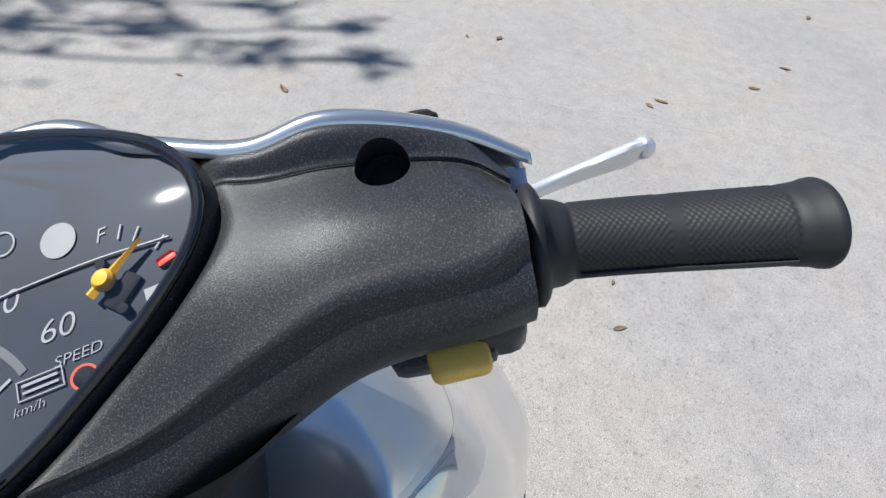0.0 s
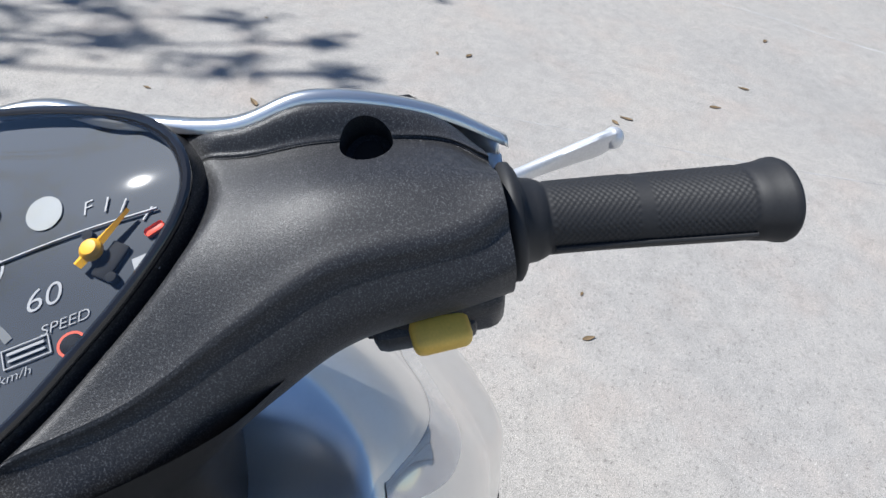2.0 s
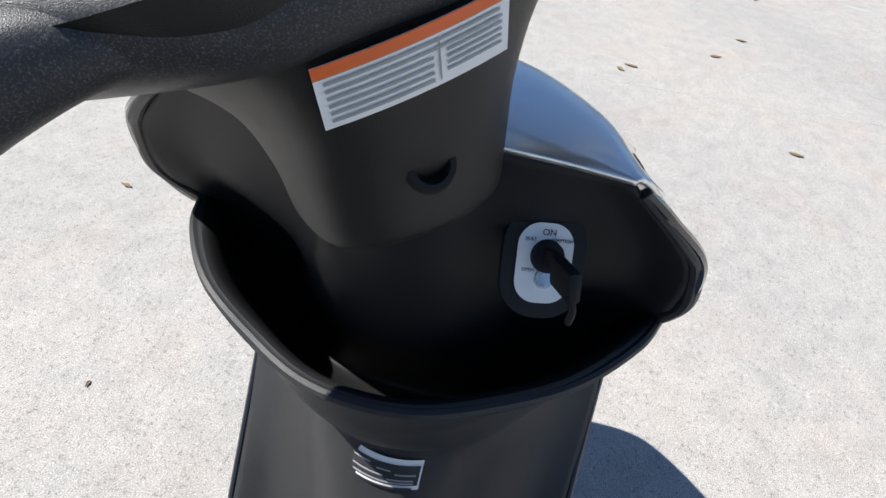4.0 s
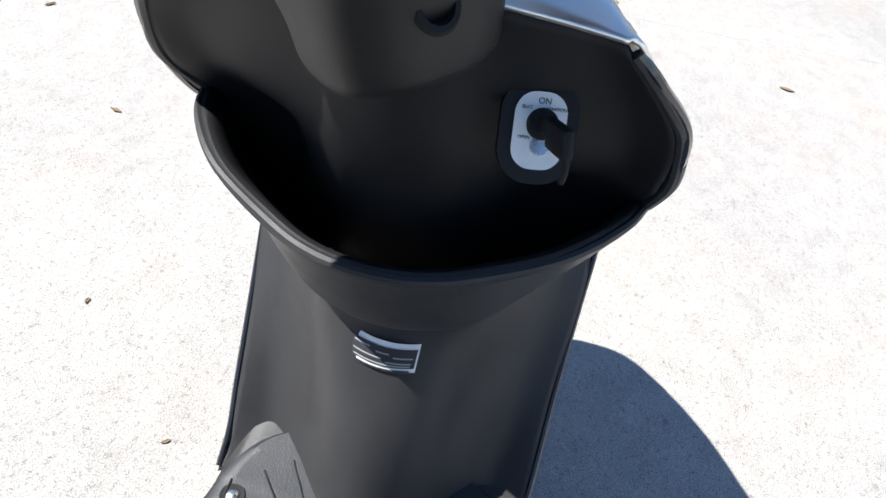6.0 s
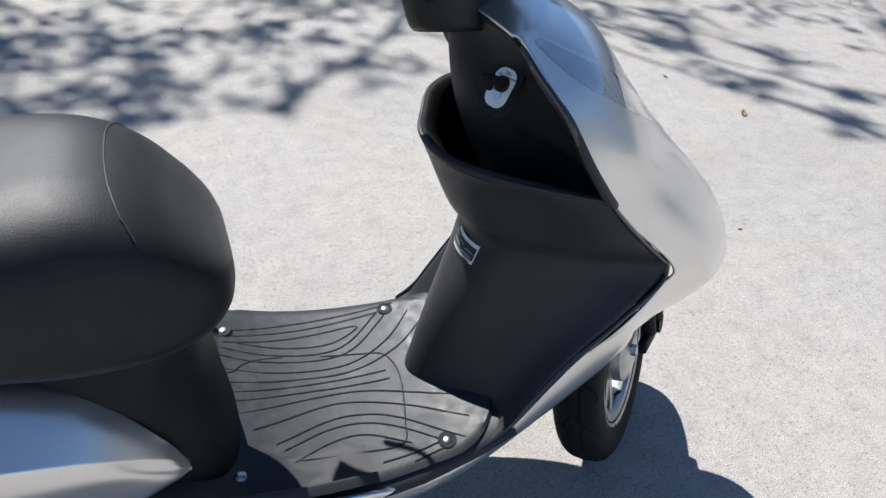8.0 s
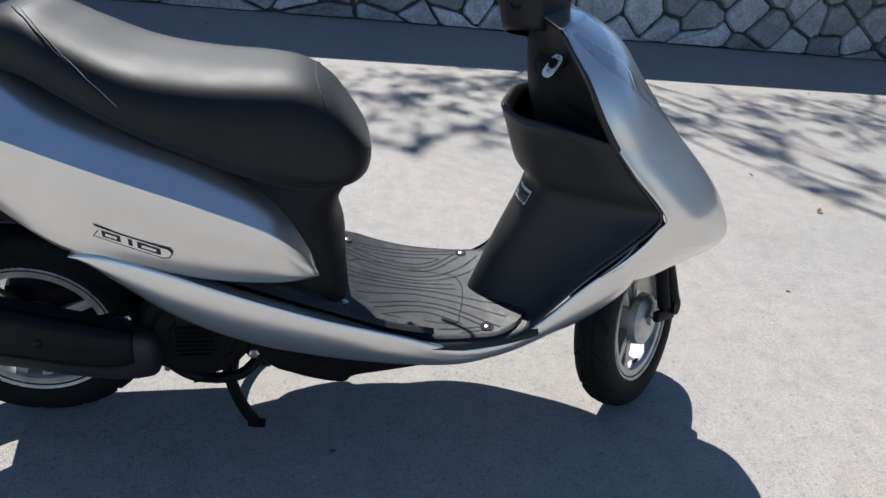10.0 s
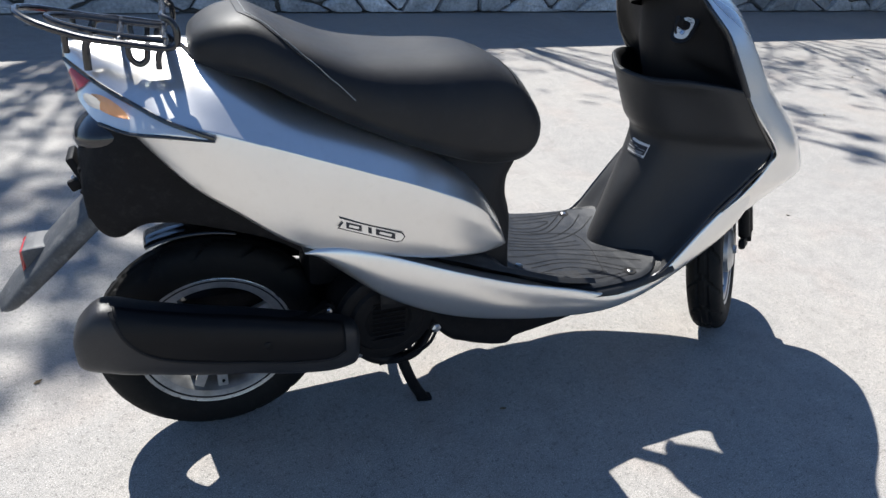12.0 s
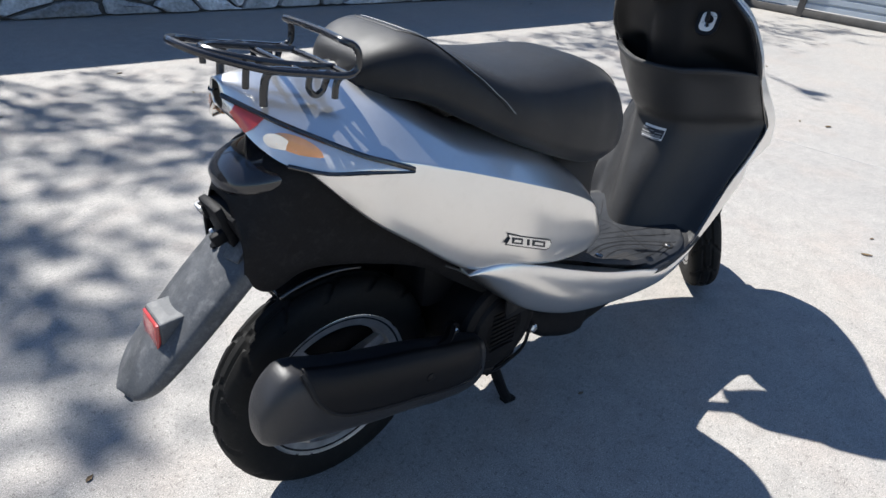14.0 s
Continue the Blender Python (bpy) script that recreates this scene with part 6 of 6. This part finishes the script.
def column_label(u0, u1, v0, v1, h):
    return skin([[(0.9240 + 0.34 * v + 0.14 * abs(u / 0.031) ** 2 * 0.05 - h, 0.0145 - u, 0.4935 + 0.94 * v) for u in [u0 + (u1 - u0) * k / 11 for k in range(12)]] for v in (v0, v1)])


plate_ob = part("frame_label", column_label(-0.031, 0.031, -0.0155, 0.0155, 0.0015), PAPER, scooter, "silver and black specification label on the column")
part("label_field", column_label(-0.0295, 0.0295, -0.0105, 0.0100, 0.0022), INK, plate_ob)
for k, (u0_, u1_) in enumerate(((-0.027, -0.012), (-0.006, 0.006), (0.010, 0.027), (-0.027, 0.000), (0.004, 0.026), (-0.026, 0.026))):
    v_ = 0.0065 - 0.0032 * k * 0.9
    part("text_bar", column_label(u0_, u1_, v_ - 0.0008, v_ + 0.0008, 0.0028), GREY_PRINT, plate_ob)
part("text_bar", column_label(-0.028, 0.026, -0.0145, -0.0125, 0.0024), INK, plate_ob)


# model badge on the side panel, as a plain slanted shape
def side_badge():
    a, b = Vector((0.202, -0.1995, 0.513)), Vector((0.309, -0.2035, 0.473))
    along = (b - a).normalized()
    n = Vector((-0.08, -0.985, 0.10)).normalized()
    up = n.cross(along).normalized()
    if up.z < 0:
        up = -up
    m = Matrix.Identity(4)
    for k, v in enumerate((along, up, n)):
        m.col[k].xyz = v
    m.translation = (a + b) / 2 + n * 0.0005
    return m


SB = side_badge()
emblem_line = [(-0.058, 0.0100, 0), (-0.050, 0.0030, 0), (-0.054, -0.0085, 0), (-0.040, -0.0090, 0), (0.048, -0.0100, 0), (0.056, -0.0060, 0), (0.058, 0.0030, 0), (0.052, 0.0085, 0), (-0.020, 0.0085, 0)]
emblem = part("model_emblem", plate([SB @ Vector(q) for q in emblem_line], SB.col[2].xyz, 0.0012), INK, scooter, "black outlined slanted model emblem", smooth=False)
part("emblem_face", plate([SB @ (Vector((q[0] * 0.965, q[1] * 0.80, 0.0013))) for q in emblem_line], SB.col[2].xyz, 0.0006), PAINT, emblem, smooth=False)
for px, w_ in ((-0.030, 0.026), (-0.003, 0.006), (0.024, 0.034)):
    part("emblem_bar", plate([SB @ Vector((px + sx * w_ / 2 - 0.10 * sy * 0.02, sy * 0.0048, 0.0020)) for sx, sy in ((-1, -1), (1, -1), (1, 1), (-1, 1))], SB.col[2].xyz, 0.0005), INK, emblem, smooth=False)
    if w_ > 0.01:
        part("emblem_gap", plate([SB @ Vector((px + sx * w_ / 3.2, sy * 0.0020, 0.0026)) for sx, sy in ((-1, -1), (1, -1), (1, 1), (-1, 1))], SB.col[2].xyz, 0.0004), PAINT, emblem, smooth=False)


# ---- trees behind the wall ----
def tree(name, foot, clusters, seed, lush=1.0):
    """A tree: trunk, limbs that reach to each clump, and a crown of many small leaves. clusters: shade place x, y, radius, height."""
    rnd = random.Random(seed)
    top = new(name)
    top.location = (foot[0], foot[1], 0)
    bpy.context.view_layer.update()
    tagged(top, "leafy tree behind the wall that dapples the yard", "tree", "trees behind the wall")
    crotch = Vector((foot[0] + 0.1, foot[1] - 0.25, 4.2))
    part("trunk", tube([(foot[0], foot[1], -0.02), (foot[0] + 0.05, foot[1] - 0.05, 1.2), (foot[0] + 0.02, foot[1] - 0.15, 3.0), crotch], (0.15, 0.10), 24, 12), BARK, top)
    limbs, bm = [], bmesh.new()
    for sx, sy, r, h in clusters:
        c = Vector((sx - 0.108 * h, sy + 0.73 * h, h))
        mid = crotch.lerp(c, 0.5) + Vector((rnd.uniform(-0.2, 0.2), 0, 0.25))
        limbs.append(tube([crotch - Vector((0, 0, 0.2)), mid, c], (0.022, 0.006), 14, 7))
        for _ in range(5):
            e = c + Vector((rnd.gauss(0, 0.5), rnd.gauss(0, 0.5), rnd.gauss(0, 0.15))) * r
            limbs.append(tube([c.lerp(mid, 0.3), c.lerp(e, 0.5) + Vector((0, 0, 0.05)), e], (0.012, 0.004), 6, 5))
        subs = [(c + Vector((rnd.gauss(0, 0.68), rnd.gauss(0, 0.62), rnd.gauss(0, 0.25))) * r, rnd.uniform(0.12, 0.30) * r + 0.015) for _ in range(max(7, int(42 * r)))]
        for q, rad in subs:
            for _ in range(int((5 + 310 * rad * rad) * lush)):
                p = q + Vector((rnd.gauss(0, 0.9), rnd.gauss(0, 0.6), rnd.gauss(0, 0.4))) * rad
                a, l, w = rnd.uniform(0, 6.28), rnd.uniform(0.055, 0.10), rnd.uniform(0.018, 0.033)
                d = Vector((math.cos(a), math.sin(a), rnd.uniform(-0.6, 0.3))).normalized() * l
                s_ = d.cross(Vector((rnd.uniform(-0.5, 0.5), rnd.uniform(-0.5, 0.5), 1))).normalized() * w
                vs = [bm.verts.new(v) for v in (p - d * 0.5, p + s_ * 0.9 - d * 0.05, p + d * 0.5, p - s_ * 0.9 - d * 0.05)]
                bm.faces.new(vs)
    part("limbs", joined(*limbs), BARK, top)
    part("crown", bm, LEAF, top, "crown of small green leaves with gaps", smooth=False)
    return top


tree("tree", (-0.9, 6.6), [(-1.2, 2.0, 0.7, 6.4), (-0.5, 2.4, 0.6, 6.2), (-0.35, 1.0, 0.42, 6.6), (-0.25, 0.55, 0.28, 6.3), (0.1, 1.55, 0.38, 6.5), (0.02, 2.25, 0.4, 6.4), (-2.0, 1.2, 0.8, 6.5), (-0.95, 0.6, 0.45, 6.9), (-1.5, 0.3, 0.5, 6.8), (-0.75, 0.1, 0.25, 7.0),
                           (-1.0, 1.3, 0.5, 6.6), (-1.7, 1.9, 0.6, 6.4), (-2.4, 0.7, 0.6, 6.8), (0.57, 1.75, 0.22, 6.4), (0.49, 2.15, 0.28, 6.5), (0.46, 1.52, 0.10, 6.3)], 3, 1.5)
tree("tree", (1.6, 6.7), [(0.95, 2.2, 0.32, 6.3), (0.9, 1.48, 0.13, 6.5), (1.25, 1.7, 0.24, 6.4), (1.2, 2.6, 0.4, 6.6), (1.65, 2.6, 0.3, 6.5), (1.9, 2.75, 0.3, 6.4), (2.6, 1.95, 0.26, 6.2), (2.79, 1.6, 0.14, 6.4), (2.85, 1.15, 0.12, 6.3),
                          (2.93, 0.75, 0.10, 6.2), (3.05, 1.95, 0.2, 6.5), (3.18, 1.35, 0.12, 6.4), (3.19, 0.92, 0.08, 6.3), (3.0, 2.45, 0.34, 6.5)], 5)
tree("tree", (4.4, 6.6), [(3.6, 2.2, 0.42, 6.6), (4.1, 2.2, 0.5, 6.3), (4.06, 0.75, 0.10, 6.4), (4.0, 1.4, 0.2, 6.4), (4.8, 2.3, 0.5, 6.6), (5.6, 2.1, 0.5, 6.5), (6.4, 2.2, 0.6, 6.6), (7.1, 1.7, 0.3, 6.5)], 7)


# ---- fallen leaves ----
def fallen_leaf(x, y, size, mat, seed):
    rnd = random.Random(seed)
    a = rnd.uniform(0, 6.28)
    rows = []
    for i in range(5):
        f = i / 4
        w = size * (0.15 + 0.10 * rnd.random()) * math.sin(math.pi * min(0.97, 0.06 + f)) + 0.0006
        lift = 0.003 + size * 0.22 * (f - 0.4) ** 2
        rows.append([(size * (f - 0.5), -w, lift + 0.25 * w), (size * (f - 0.5), 0, lift - 0.001), (size * (f - 0.5), w, lift + 0.4 * w)])
    bm = skin(rows)
    bmesh.ops.solidify(bm, geom=bm.faces[:], thickness=0.0008)
    low = min(v.co.z for v in bm.verts)
    bm.transform(pose(x, y, 0.0005 - low, 0, 0, math.degrees(a)))
    return part("fallen_leaf", bm, mat, None)


LEAVES = [(1.916, -0.322, 0.035), (2.571, 0.955, 0.055), (2.005, 0.374, 0.014), (2.72, -0.90, 0.05), (3.156, -0.339, 0.055), (3.10, -0.30, 0.04), (3.463, -0.703, 0.05), (0.845, 0.405, 0.035), (1.721, 0.872, 0.03), (3.379, 0.369, 0.05), (3.33, 0.50, 0.03),
          (4.453, -1.008, 0.05), (2.07, -0.286, 0.02), (3.737, -0.842, 0.05), (-0.35, 0.20, 0.018), (0.56, -0.18, 0.014), (1.0, 0.34, 0.014), (1.2, 0.60, 0.014), (0.62, 0.60, 0.02)]
for k, (x_, y_, s_) in enumerate(LEAVES):
    tagged(fallen_leaf(x_, y_, s_, DRY_LEAF, k), "small curled brown leaf lying on the concrete", "leaf", "fallen leaves")
for k in range(26):
    r_ = random.Random(100 + k)
    x_, y_ = r_.uniform(-1.0, 5.0), r_.uniform(0.6, 4.3)
    tagged(fallen_leaf(x_, y_, r_.uniform(0.015, 0.03), DRY_LEAF, 50 + k), "small curled brown leaf lying on the concrete", "leaf", "fallen leaves")


tagged(fallen_leaf(0.615, 0.485, 0.055, GREEN_LEAF, 301), "pale green leaf lying on the concrete", "leaf", "fallen leaves")
tagged(fallen_leaf(0.635, 0.46, 0.045, GREEN_LEAF, 302), "pale green leaf lying on the concrete", "leaf", "fallen leaves")
tagged(fallen_leaf(0.84, 0.385, 0.038, DRY_LEAF, 303), "curled brown leaf with a long stalk on the concrete", "leaf", "fallen leaves")


# ---- lines in the concrete ----
def floor_line(points, width, mat, label):
    """A thin trowelled line that stands a hair above the yard's concrete."""
    rnd = random.Random(21)
    path = spline([(x, y, 0.0) for x, y in points], 60)
    rows = []
    for k, q in enumerate(path):
        a, b = path[max(0, k - 1)], path[min(59, k + 1)]
        side = Vector((-(b - a).y, (b - a).x, 0)).normalized() * width * rnd.uniform(0.25, 0.75)
        rows.append([q + side + Vector((0, 0, 0.0004)), q + Vector((0, 0, 0.0018)), q - side + Vector((0, 0, 0.0004))])
    return tagged(part("floor_line", skin(rows), mat, None, smooth=False), label, "joint", kind="structure")


floor_line([(2.87, 0.47), (2.92, 0.12), (2.98, -0.31), (3.05, -0.81), (3.17, -1.48)], 0.006, PALE_LINE, "thin pale trowelled line across the concrete")
floor_line([(5.13, 0.03), (4.91, -1.08), (4.77, -1.44), (4.55, -2.5)], 0.016, PALE_LINE, "thin pale trowelled line across the concrete")


# ---- stones of the wall ----
def clip(poly, a, b):
    """The part of a polygon that is nearer to a than to b."""
    mid, n = (a + b) / 2, b - a
    out = []
    for i, p in enumerate(poly):
        q = poly[(i + 1) % len(poly)]
        dp, dq = (p - mid).dot(n), (q - mid).dot(n)
        if dp <= 0:
            out.append(p)
        if dp * dq < 0:
            out.append(p.lerp(q, dp / (dp - dq)))
    return out


def stones():
    rnd = random.Random(11)
    seeds = []
    for j in range(7):
        for i in range(34):
            seeds.append(Vector((-2.6 + 0.33 * i + rnd.uniform(-0.14, 0.14) + (0.16 if j % 2 else 0), 0.02 + 0.25 * j + rnd.uniform(-0.10, 0.10))))
    near, far = [], bmesh.new()
    for k, a in enumerate(seeds):
        poly = [Vector((a.x - 0.6, a.y - 0.6)), Vector((a.x + 0.6, a.y - 0.6)), Vector((a.x + 0.6, a.y + 0.6)), Vector((a.x - 0.6, a.y + 0.6))]
        for b in seeds:
            if b is not a and (b - a).length < 0.9:
                poly = clip(poly, a, b)
        poly = [Vector((p.x, max(0.002, p.y))) for p in poly]
        if len(poly) < 3 or max(p.y for p in poly) < 0.06 or max(p.y for p in poly) > 1.84:
            continue
        c = sum(poly, Vector((0, 0))) / len(poly)
        soft = []
        for i, p in enumerate(poly):
            q = poly[(i + 1) % len(poly)]
            if (q - p).length > 0.03:
                soft += [p.lerp(q, 0.12), p.lerp(q, 0.5) + (c - p.lerp(q, 0.5)) * rnd.uniform(-0.03, 0.10), p.lerp(q, 0.88)]
        if len(soft) < 5:
            continue
        bulge = rnd.uniform(0.035, 0.075)
        rows = []
        for inset, out in ((0.93, -0.01), (0.93, bulge * 0.5), (0.86, bulge * 0.9), (0.55, bulge), (0.02, bulge * 1.04)):
            rows.append([(c.x + (p.x - c.x) * inset, WALL_Y + 0.06 - out + (rnd.uniform(-0.008, 0.008) if inset < 0.85 else 0), max(0.004, c.y + (p.y - c.y) * inset)) for p in soft])
        bm = skin(rows, True)
        if c.y < 0.95 and -1.6 < c.x < 7.4 and len(near) < 300:
            near.append(bm)
        else:
            data = bpy.data.meshes.new("piece")
            bm.to_mesh(data)
            far.from_mesh(data)
            bpy.data.meshes.remove(data)
            bm.free()
    for bm in near:
        part("stone", bm, STONE, wall, angle=50)
    rest = part("upper_stones", far, STONE, wall, angle=50)
    rest["kind"] = "stuff"


stones()
